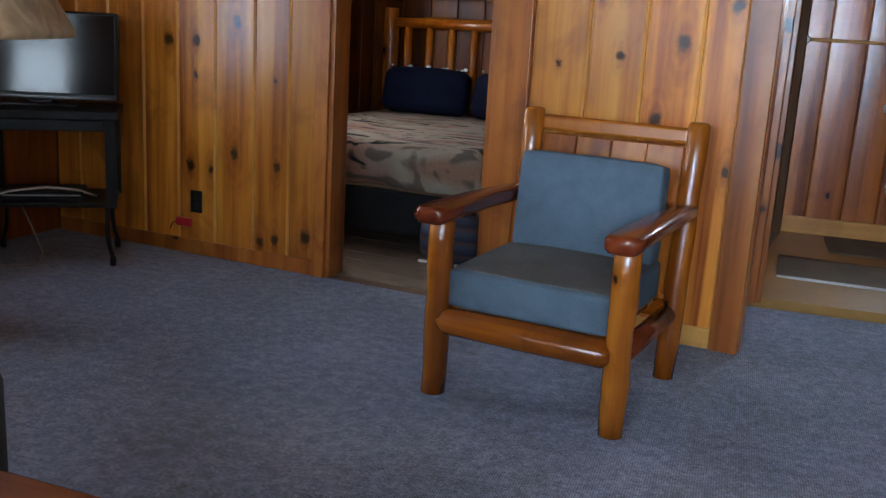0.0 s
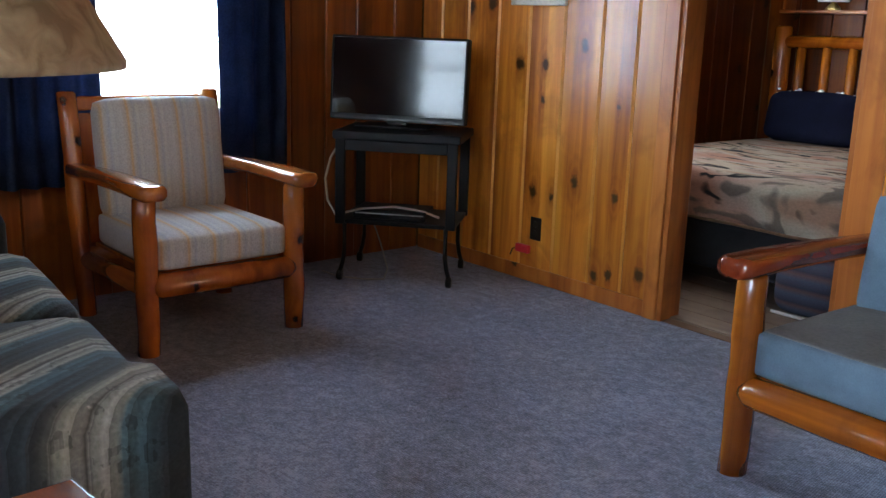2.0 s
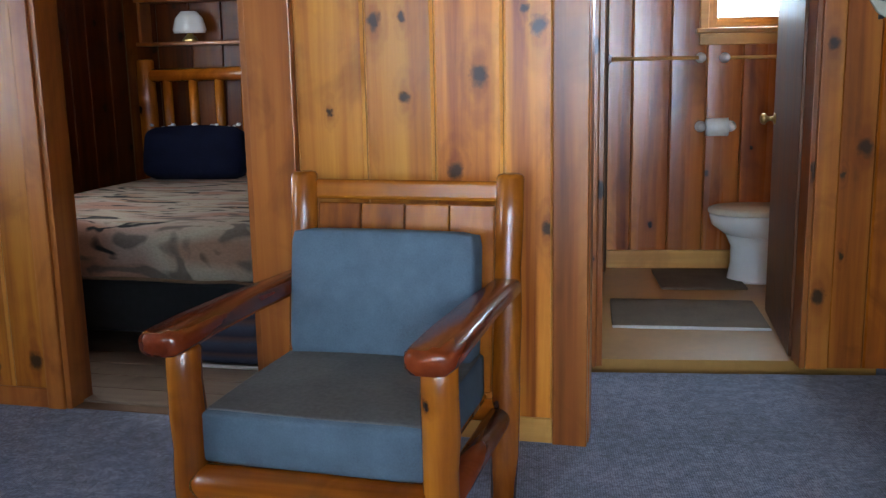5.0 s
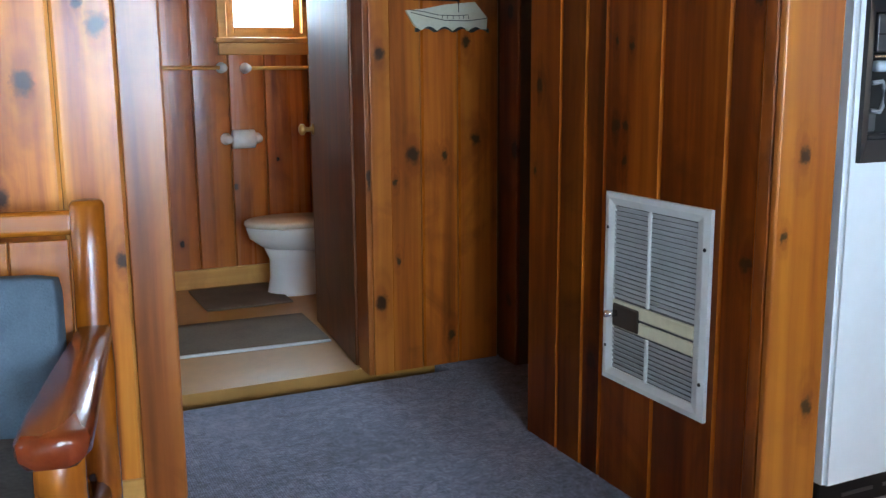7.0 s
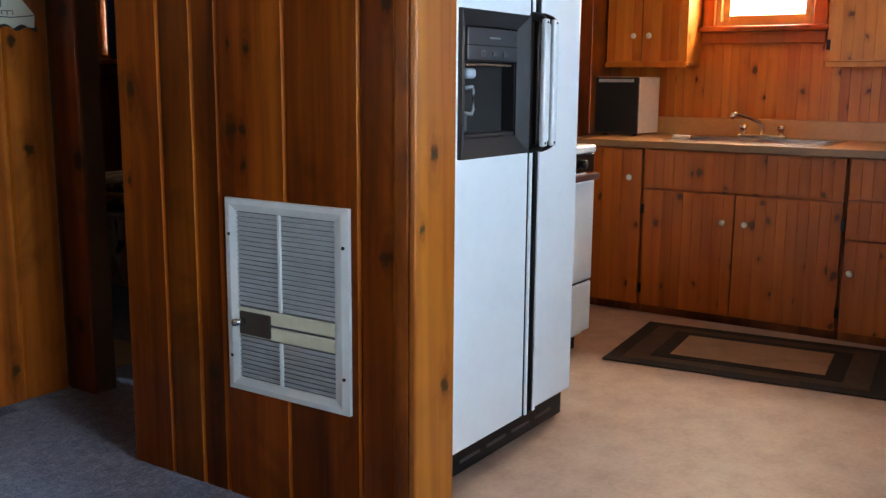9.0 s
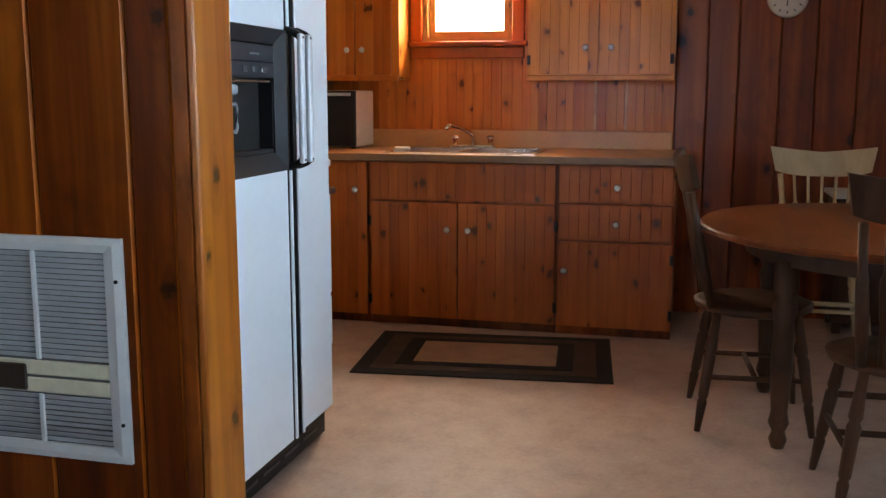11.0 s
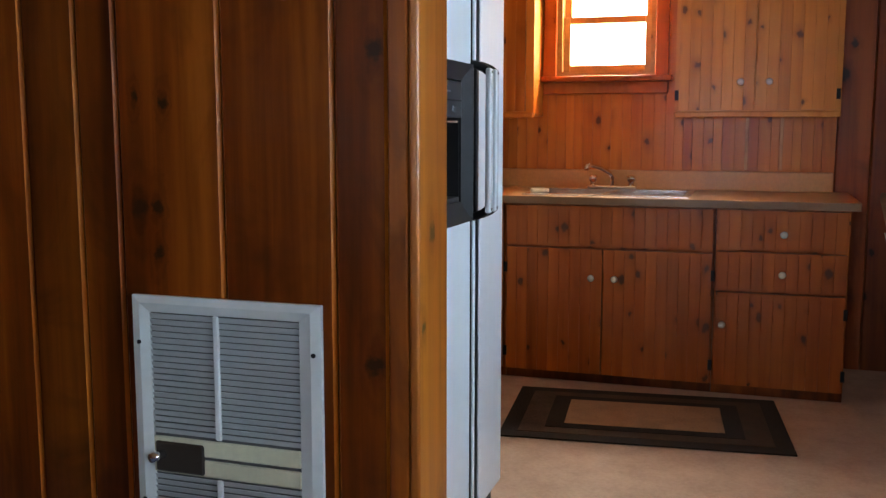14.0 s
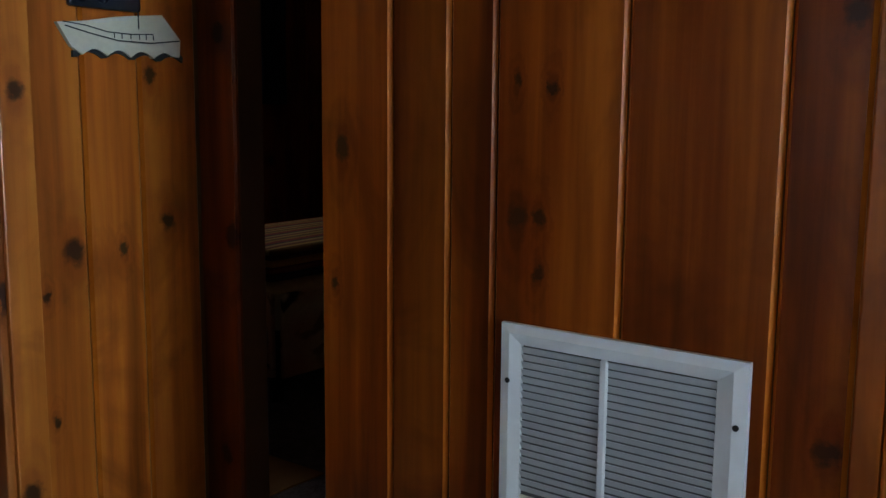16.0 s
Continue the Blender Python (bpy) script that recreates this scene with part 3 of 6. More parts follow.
# heater wall, facing west
XH = 1.635
# boards coloured dark for the little light this west-facing wall gets
w = wall("wall_heater", "W", XH, 1.935, 2.978, 0, CEILING, 0.150, [], DARK_CORE, "knotty pine wall with the gas heater, coloured dark for its shade")
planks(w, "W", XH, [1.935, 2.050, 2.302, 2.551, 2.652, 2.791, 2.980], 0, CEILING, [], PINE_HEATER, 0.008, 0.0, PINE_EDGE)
post = thing("corner_post", Matrix(), "golden pine corner boards at the kitchen opening", "trim", kind="structure")
# front board takes the shaded colour, unlike the end board
part("corner_board", box(1.612, 1.634, 1.892, 1.934, 0, CEILING, 0.005, 2), PINE_SHADED, post)
part("corner_board", box(1.613, 1.790, 1.870, 1.891, 0, CEILING, 0.006, 3), PINE_POST, post, "lighter golden pine end board")
part("core", box(1.636, 1.788, 1.893, 1.934, 0, CEILING - 0.002), DARK_CORE, post)
# back of the partition and doorway of the second bedroom
w = wall("wall_hall_south", "N", 2.978, 1.787, 2.05, 0, CEILING, 0.05, [], DARK_CORE, "dark pine return wall of the hall")
w = wall("wall_hall_east", "W", 1.964, 2.98, 3.80, 0, CEILING, 0.085, [(3.0, 3.63, 0, 2.03)], DARK_CORE, "pine wall with the second bedroom doorway, coloured dark for its shade")
# strip beside the doorway darkened by colour, for the hall's shade
planks(w, "W", 1.964, [3.63, 3.786], 0, CEILING, [], PINE_SHADED)
# west wall with a window
WWIN = (-2.15, -1.08, 0.76, 1.98)
w = wall("wall_west", "E", -3.634, -5.3, 0.1, 0, CEILING, 0.14, [WWIN], DARK_CORE, "knotty pine wall with the curtained window", LF)
planks(w, "E", -3.634, steps(-5.0, 0.0, 0.21, 11, WWIN[:2]), 0, CEILING, [WWIN], PINE_WEST)
sash_window("window_1", "E", -3.62, *WWIN, WHITE_PAINT, "white sash window behind the curtains", LF)
backdrop("backdrop_west", LF @ pose(-4.9, -0.4, 0.2, 0, 0, -90), 5.8, 3.0, 3.6)
# south wall with two windows
SWIN1, SWIN2 = (-2.32, -1.74, 0.92, 2.0), (-0.60, 1.20, 0.92, 2.0)
w = wall("wall_south", "N", -1.764, -4.4, 1.70, 0, CEILING, 0.14, [SWIN1, SWIN2], DARK_CORE, "knotty pine wall with two windows")
planks(w, "N", -1.764, steps(-4.2, 1.70, 0.21, 12, SWIN1[:2] + SWIN2[:2]), 0, CEILING, [SWIN1, SWIN2], PINE)
sash_window("window_2", "N", -1.75, *SWIN1, WHITE_PAINT, "white sash window in the living room")
sash_window("window_3", "N", -1.75, *SWIN2, WHITE_PAINT, "wide white sash window in the living room")
backdrop("backdrop_south_west", pose(-2.6, -3.2, 0.2), 3.0, 3.0, 3.4)
backdrop("backdrop_south", pose(1.7, -3.2, 0.2), 5.6, 3.0, 3.0)
# kitchen
XW = 5.168
KWIN, DWIN = (1.806, 2.335, 1.515, 2.12), (-1.60, -0.62, 0.80, 1.95)
w = wall("wall_east", "W", XW, -2.0, 2.95, 0, CEILING, 0.14, [KWIN, DWIN], DARK_CORE, "dark knotty pine kitchen wall with two windows")
planks(w, "W", XW, steps(-1.9, 0.90, 0.20, 14, DWIN[:2]), 0, CEILING, [DWIN], PINE_DINING)
planks(w, "W", XW, steps(0.90, 2.93, 0.052, 15, KWIN[:2]), 0.9, CEILING, [KWIN], BACKSPLASH, 0.002)
planks(w, "W", XW, [0.90, 1.5, 2.2, 2.93], 0, 0.9, [], PINE_SHADED)
sash_window("window_4", "W", XW - 0.014, *KWIN, PINE_PALE, "small pine sash window over the sink", casing=0.07, case_mat=CABINET)
sash_window("window_5", "W", XW - 0.014, *DWIN, WHITE_PAINT, "dining window with lace curtains")
backdrop("backdrop_east", pose(6.3, 0.6, 0.2, 0, 0, 90), 7.0, 3.4, 4.0, (1.0, 0.97, 0.92))
w = wall("wall_kitchen_north", "S", 2.90, 1.787, 5.20, 0, CEILING, 0.05, [], DARK_CORE, "dark pine wall behind the refrigerator")
planks(w, "S", 2.90, steps(1.79, 5.15, 0.2, 16), 0, CEILING, [], PINE_SHADED)
SKWIN = (1.95, 2.95, 0.92, 2.0)
w = wall("wall_kitchen_south", "N", -1.90, 1.56, 5.30, 0, CEILING, 0.12, [SKWIN], DARK_CORE, "dark pine wall closing the dining side")
planks(w, "N", -1.90, steps(1.70, 5.15, 0.2, 17, SKWIN[:2]), 0, CEILING, [SKWIN], PINE_SHADED)
sash_window("window_8", "N", -1.886, *SKWIN, WHITE_PAINT, "white sash window on the dining side")
# bedroom
# unseen window, put where its daylight reaches the bed
BDWIN = (0.50, 1.40, 0.95, 1.95)
w = wall("wall_bedroom_west", "E", -3.14, 0.115, 2.75, 0, CEILING, 0.12, [BDWIN], DARK_CORE, "pine bedroom side wall, coloured dark for the room's shade", LF)
# the dim bedroom's shade lies in the colour of these boards
planks(w, "E", -3.14, steps(0.115, 2.6, 0.2, 18, BDWIN[:2]), 0, CEILING, [BDWIN], PINE_SHADED)
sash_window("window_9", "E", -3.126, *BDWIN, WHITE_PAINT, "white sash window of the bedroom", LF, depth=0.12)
w = wall("wall_bedroom_north", "S", 2.60, -3.25, -0.1, 0, CEILING, 0.12, [], DARK_CORE, "pine bedroom wall behind the headboard, coloured dark for the room's shade", LF)
planks(w, "S", 2.60, steps(-3.12, -0.3, 0.2, 19), 0, CEILING, [], PINE_SHADED)
w = wall("wall_bedroom_east", "W", -0.25, 0.115, 2.7, 0, CEILING, 0.11, [], DARK_CORE, "pine bedroom side wall, coloured dark for the room's shade", LF)
# bathroom
w = wall("wall_bath_west", "E", 0.437, 3.90, 5.85, 0, CEILING, 0.11, [], DARK_CORE, "pine board bathroom side wall")
planks(w, "E", 0.437, steps(3.90, 5.70, 0.18, 20), 0, CEILING, [], PINE_BATH, 0.008, 0.0035)
BWIN = (1.272, 1.74, 1.41, 1.95)
w = wall("wall_bath_north", "S", 5.714, 0.33, 2.2, 0, CEILING, 0.14, [BWIN], DARK_CORE, "pine board bathroom wall with a small window")
planks(w, "S", 5.714, steps(0.451, 2.1, 0.2, 21, BWIN[:2]), 0, CEILING, [BWIN], PINE_BATH, 0.008, 0.0035)
sash_window("window_6", "S", 5.70, *BWIN, PINE_PALE, "small pine-framed bathroom window", split=False, casing=0.05)
backdrop("backdrop_north", pose(2.4, 7.3, 0.2, 0, 0, 180), 5.0, 3.2, 3.6)
w = wall("wall_bath_east", "W", 2.10, 3.886, 5.85, 0, CEILING, 0.06, [], DARK_CORE, "pine board bathroom side wall")
planks(w, "W", 2.10, steps(3.886, 5.70, 0.2, 22), 0, CEILING, [], PINE_BATH, 0.008, 0.0035)
bb = thing("baseboard", Matrix(), "pale pine baseboard in the bathroom", "baseboard", kind="structure")
part("board", box(0.452, 2.085, 5.682, 5.699, 0.006, 0.115, 0.004, 1), PINE_PALE, bb)
# second bedroom
B2WIN = (3.48, 3.84, 1.33, 1.98)
w = wall("wall_second_bedroom_north", "S", 5.914, 2.16, 4.75, 0, CEILING, 0.14, [B2WIN], DARK_CORE, "pine wall of the second bedroom, coloured dark for its shade")
# second bedroom boards also carry their shade in the colour
planks(w, "S", 5.914, steps(2.16, 4.6, 0.2, 24, B2WIN[:2]), 0, CEILING, [B2WIN], PINE_SHADED)
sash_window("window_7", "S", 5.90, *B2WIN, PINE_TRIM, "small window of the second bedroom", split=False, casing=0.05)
w = wall("wall_second_bedroom_east", "W", 4.6, 2.95, 6.0, 0, CEILING, 0.12, [], DARK_CORE, "pine side wall of the second bedroom, coloured dark for its shade")
planks(w, "W", 4.6, steps(2.95, 5.9, 0.2, 23), 0, CEILING, [], PINE_SHADED)
# ---- more materials ----
LOG = pine("varnished_log", (0.47, 0.150, 0.013), (0.31, 0.080, 0.0055), (0.12, 0.023, 0.002), knots=0.45, knot_scale=6.0, rough=0.25, coat=0.45, vary=0.2)
LOG_RUDDY = pine("ruddy_varnished_log", (0.46, 0.125, 0.014), (0.34, 0.076, 0.008), (0.18, 0.034, 0.004), knots=0.4, knot_scale=6.0, rough=0.22, coat=0.6, vary=0.2)
LOG_X = pine("varnished_log_rail", (0.47, 0.145, 0.012), (0.31, 0.075, 0.005), (0.13, 0.025, 0.002), along="x", knots=0.25, rough=0.22, coat=0.55, vary=0.2)
LOG_RED = pine("red_varnished_arm", (0.20, 0.034, 0.008), (0.14, 0.020, 0.005), (0.07, 0.010, 0.003), along="y", knots=0.0, rough=0.2, coat=0.5, vary=0.15, plane="xy")
LOG_AMBER = pine("amber_varnished_arm", (0.46, 0.15, 0.022), (0.34, 0.088, 0.011), (0.20, 0.04, 0.006), along="y", knots=0.1, rough=0.16, coat=0.9, vary=0.15, plane="xy")
CHAIR_WOOD = pine("dark_chair_wood", (0.085, 0.038, 0.017), (0.058, 0.024, 0.010), (0.030, 0.012, 0.006), knots=0.0, rough=0.45, coat=0.05, spec=0.25, vary=0.15)
# cream tone paints in the window light on the far dining chair
LIT_CHAIR_WOOD = pine("window_lit_chair_wood", (0.62, 0.50, 0.30), (0.55, 0.43, 0.25), (0.45, 0.34, 0.18), knots=0.0, rough=0.4, vary=0.1)
TABLE_WOOD = pine("oak_tabletop", (0.30, 0.090, 0.022), (0.22, 0.058, 0.013), (0.12, 0.03, 0.007), along="x", knots=0.0, rough=0.4, coat=0.05, spec=0.25, plane="xy")
BLACK_METAL = plain("black_metal", (0.009, 0.009, 0.010), 0.42, 0.0)
BLACK_PLASTIC = plain("black_plastic", (0.007, 0.007, 0.008), 0.4)
for dull in (BLACK_METAL, BLACK_PLASTIC):
    dull.node_tree.nodes["Principled BSDF"].inputs["Specular IOR Level"].default_value = 0.2
CHROME = plain("chrome", (0.82, 0.83, 0.85), 0.12, 1.0, amount=0.03)
STEEL = plain("stainless_steel", (0.62, 0.62, 0.62), 0.24, 1.0, amount=0.06)
BRASS = plain("brass", (0.55, 0.38, 0.14), 0.3, 1.0)
ENAMEL = plain("white_enamel", (0.80, 0.87, 0.92), 0.28, noise_scale=25, amount=0.03, bump_by=0.05, coat=0.3)
PORCELAIN = plain("white_porcelain", (0.82, 0.83, 0.83), 0.12, amount=0.03, coat=0.5)
GREY_PAINT = plain("grey_painted_metal", (0.44, 0.46, 0.46), 0.45, noise_scale=30, amount=0.08)
GREY_LIGHT = plain("light_grey_painted_metal", (0.60, 0.62, 0.61), 0.4, noise_scale=30, amount=0.06)
CREAM_METAL = plain("cream_metal", (0.60, 0.58, 0.42), 0.4)
NAVY = plain("navy_cloth", (0.0045, 0.006, 0.017), 0.9, noise_scale=160, amount=0.35, bump_by=0.3)
NAVY_CURTAIN = plain("navy_curtain_cloth", (0.024, 0.037, 0.082), 0.85, noise_scale=120, amount=0.35, bump_by=0.2)
for soft_cloth in (NAVY, NAVY_CURTAIN):
    soft_cloth.node_tree.nodes["Principled BSDF"].inputs["Specular IOR Level"].default_value = 0.08
BLUE_CLOTH = plain("slate_blue_cloth", (0.080, 0.115, 0.155), 0.9, noise_scale=220, amount=0.22, bump_by=0.35)
BLUE_WORN = plain("worn_grey_cloth", (0.105, 0.100, 0.098), 0.92, noise_scale=90, amount=0.3, bump_by=0.35)
DARK_BED = plain("dark_bed_base_cloth", (0.005, 0.005, 0.007), 0.9, amount=0.5)


def stripes_material(name, axis, bands, scale, fine=140.0, wobble=0.0, rough=0.9, bump_by=0.4):
    """Woven cloth with colour bands that repeat along one object axis; bands are (position, colour)."""
    m, t, b = mat(name)
    tc = t.nodes.new("ShaderNodeTexCoord")
    sep = t.nodes.new("ShaderNodeSeparateXYZ")
    join(t, tc.outputs["Object"], sep.inputs[0])
    v = sep.outputs["xyz".index(axis)]
    n = add(t, "ShaderNodeTexNoise", Scale=fine, Detail=3.0)
    join(t, tc.outputs["Object"], n.inputs["Vector"])
    if wobble:
        n2 = add(t, "ShaderNodeTexNoise", Scale=14.0, Detail=3.0)
        join(t, tc.outputs["Object"], n2.inputs["Vector"])
        v = mathn(t, "ADD", v, mathn(t, "MULTIPLY", n2.outputs[0], wobble))
    f = mathn(t, "FRACT", mathn(t, "MULTIPLY", v, scale))
    col = ramp(t, f, bands)
    col = mix(t, "MULTIPLY", 0.55, col, ramp(t, n.outputs[0], [(0.3, (0.55, 0.55, 0.55)), (0.7, (1.0, 1.0, 1.0))]))
    join(t, col, b.inputs["Base Color"])
    b.inputs["Roughness"].default_value = rough
    bump(t, b, n.outputs[0], bump_by, 0.003)
    return m


STRIPED = stripes_material("striped_upholstery", "x", [(0.0, (0.52, 0.52, 0.55)), (0.30, (0.58, 0.57, 0.58)), (0.46, (0.55, 0.48, 0.42)), (0.55, (0.66, 0.44, 0.25)),
                                                     (0.64, (0.58, 0.54, 0.50)), (0.80, (0.46, 0.47, 0.54)), (0.9, (0.57, 0.57, 0.58))], 9.5)
SERAPE = stripes_material("striped_blanket", "y", [(0.0, (0.42, 0.26, 0.06)), (0.22, (0.08, 0.03, 0.01)), (0.32, (0.50, 0.34, 0.10)), (0.45, (0.12, 0.015, 0.012)),
                                                  (0.6, (0.45, 0.33, 0.14)), (0.72, (0.03, 0.025, 0.03)), (0.85, (0.22, 0.03, 0.02))], 5.5, wobble=0.01)
RUG_BRAID = plain("braided_wool", (0.013, 0.009, 0.007), 0.95, noise_scale=120, amount=0.5, bump_by=0.6)
RUG_BROWN = plain("braided_brown_wool", (0.062, 0.037, 0.024), 0.95, noise_scale=120, amount=0.4, bump_by=0.6)
RUG_TAN = plain("braided_tan_wool", (0.35, 0.22, 0.13), 0.95, noise_scale=120, amount=0.25, bump_by=0.6)


def sofa_material():
    """Southwestern weave: bands of slate blue, cream and brown with small dark figures."""
    m, t, b = mat("southwest_weave")
    tc = t.nodes.new("ShaderNodeTexCoord")
    sep = t.nodes.new("ShaderNodeSeparateXYZ")
    join(t, tc.outputs["Object"], sep.inputs[0])
    n = add(t, "ShaderNodeTexNoise", Scale=120.0, Detail=3.0)
    n2 = add(t, "ShaderNodeTexNoise", Scale=20.0, Detail=4.0)
    for q in (n, n2):
        join(t, tc.outputs["Object"], q.inputs["Vector"])
    v = mathn(t, "ADD", mathn(t, "ADD", sep.outputs[0], mathn(t, "MULTIPLY", sep.outputs[1], 0.9)), mathn(t, "MULTIPLY", n2.outputs[0], 0.006))
    f = mathn(t, "FRACT", mathn(t, "MULTIPLY", mathn(t, "ADD", v, 0.24), 3.9))
    col = ramp(t, f, [(0.0, (0.030, 0.034, 0.040)), (0.12, (0.070, 0.066, 0.060)), (0.16, (0.300, 0.285, 0.240)), (0.30, (0.240, 0.215, 0.180)), (0.34, (0.060, 0.050, 0.042)),
                      (0.38, (0.340, 0.325, 0.290)), (0.52, (0.290, 0.280, 0.250)), (0.56, (0.070, 0.120, 0.140)), (0.72, (0.050, 0.092, 0.118)), (0.80, (0.022, 0.028, 0.036)), (0.97, (0.030, 0.044, 0.058))])
    br = t.nodes.new("ShaderNodeTexBrick")
    br.inputs["Scale"].default_value = 16.0
    br.inputs["Mortar Size"].default_value = 0.06
    br.inputs["Color1"].default_value, br.inputs["Color2"].default_value, br.inputs["Mortar"].default_value = (1, 1, 1, 1), (0.55, 0.55, 0.55, 1), (0.25, 0.25, 0.25, 1)
    join(t, tc.outputs["Object"], br.inputs["Vector"])
    fig = mathn(t, "MULTIPLY", mathn(t, "GREATER_THAN", n2.outputs[0], 0.60), 0.6)
    col = mix(t, "MULTIPLY", fig, col, br.outputs["Color"])
    rib = mathn(t, "FRACT", mathn(t, "MULTIPLY", v, 34.0))
    col = mix(t, "MULTIPLY", 0.7, col, ramp(t, rib, [(0.0, (0.30, 0.30, 0.30)), (0.45, (0.55, 0.55, 0.55)), (0.7, (1, 1, 1)), (0.95, (0.9, 0.9, 0.9))]))
    col = mix(t, "MULTIPLY", 0.6, col, ramp(t, n.outputs[0], [(0.3, (0.45, 0.45, 0.45)), (0.7, (1, 1, 1))]))
    join(t, col, b.inputs["Base Color"])
    b.inputs["Roughness"].default_value = 0.92
    bump(t, b, n.outputs[0], 0.5, 0.004)
    return m


SOFA = sofa_material()


def quilt_material():
    """Lodge coverlet: cream and tan ground with dark tree-like and animal-like patches."""
    m, t, b = mat("lodge_coverlet")
    tc = t.nodes.new("ShaderNodeTexCoord")
    mp = t.nodes.new("ShaderNodeMapping")
    mp.inputs["Scale"].default_value = (0.75, 2.3, 1.3)
    join(t, tc.outputs["Object"], mp.inputs["Vector"])
    n = add(t, "ShaderNodeTexNoise", Scale=5.0, Detail=2.0, Distortion=0.9)
    n2 = add(t, "ShaderNodeTexNoise", Scale=2.6, Detail=1.0)
    n3 = add(t, "ShaderNodeTexNoise", Scale=90.0, Detail=3.0)
    for q in (n, n2, n3):
        join(t, mp.outputs[0], q.inputs["Vector"])
    col = ramp(t, n2.outputs[0], [(0.34, (0.62, 0.34, 0.24)), (0.46, (0.68, 0.52, 0.42)), (0.56, (0.70, 0.62, 0.48)), (0.68, (0.60, 0.36, 0.24))])
    band = mathn(t, "MULTIPLY", mathn(t, "SUBTRACT", n.outputs[0], 0.595, True), 18.0, True)
    grey = mathn(t, "MULTIPLY", mathn(t, "SUBTRACT", 0.42, n.outputs[0], True), 14.0, True)
    col = mix(t, "MIX", mathn(t, "MULTIPLY", grey, 0.8), col, (0.20, 0.165, 0.140))
    col = mix(t, "MIX", band, col, (0.035, 0.035, 0.036))
    join(t, mix(t, "MULTIPLY", 0.4, col, n3.outputs[0]), b.inputs["Base Color"])
    b.inputs["Roughness"].default_value = 0.95
    bump(t, b, n3.outputs[0], 0.4, 0.004)
    return m


QUILT = quilt_material()


def shade_material():
    m, t, b = mat("parchment_shade")
    tc = t.nodes.new("ShaderNodeTexCoord")
    n = add(t, "ShaderNodeTexNoise", Scale=26.0, Detail=5.0, Distortion=1.2)
    join(t, tc.outputs["Object"], n.inputs["Vector"])
    join(t, ramp(t, n.outputs[0], [(0.35, (0.30, 0.19, 0.10)), (0.5, (0.40, 0.27, 0.15)), (0.68, (0.50, 0.36, 0.21))]), b.inputs["Base Color"])
    b.inputs["Roughness"].default_value = 0.7
    b.inputs["Subsurface Weight"].default_value = 0.15
    bump(t, b, n.outputs[0], 0.5, 0.004)
    return m


SHADE = shade_material()


# ---- living room ----
def log_post(x, y, z0, z1, r, lean=0.0, seed=0, sides=14):
    """A peeled log post, slightly uneven, leaning back by lean along y."""
    rnd = random.Random(seed)
    rings, n = [], 7
    for k in range(n + 1):
        f = k / n
        q = r * (1 + rnd.uniform(-0.05, 0.05))
        rings.append((z0 + f * (z1 - z0), q, q * rnd.uniform(0.95, 1.05), x + rnd.uniform(-0.003, 0.003), y + lean * f))
    rings = [(z0, rings[0][1] * 0.93, rings[0][2] * 0.93, rings[0][3], rings[0][4])] + rings[1:-1] + \
            [(z1 - 0.012, r, r, x, y + lean * 0.98), (z1 - 0.003, r * 0.86, r * 0.86, x, y + lean), (z1, r * 0.6, r * 0.6, x, y + lean)]
    return tube(rings, sides)


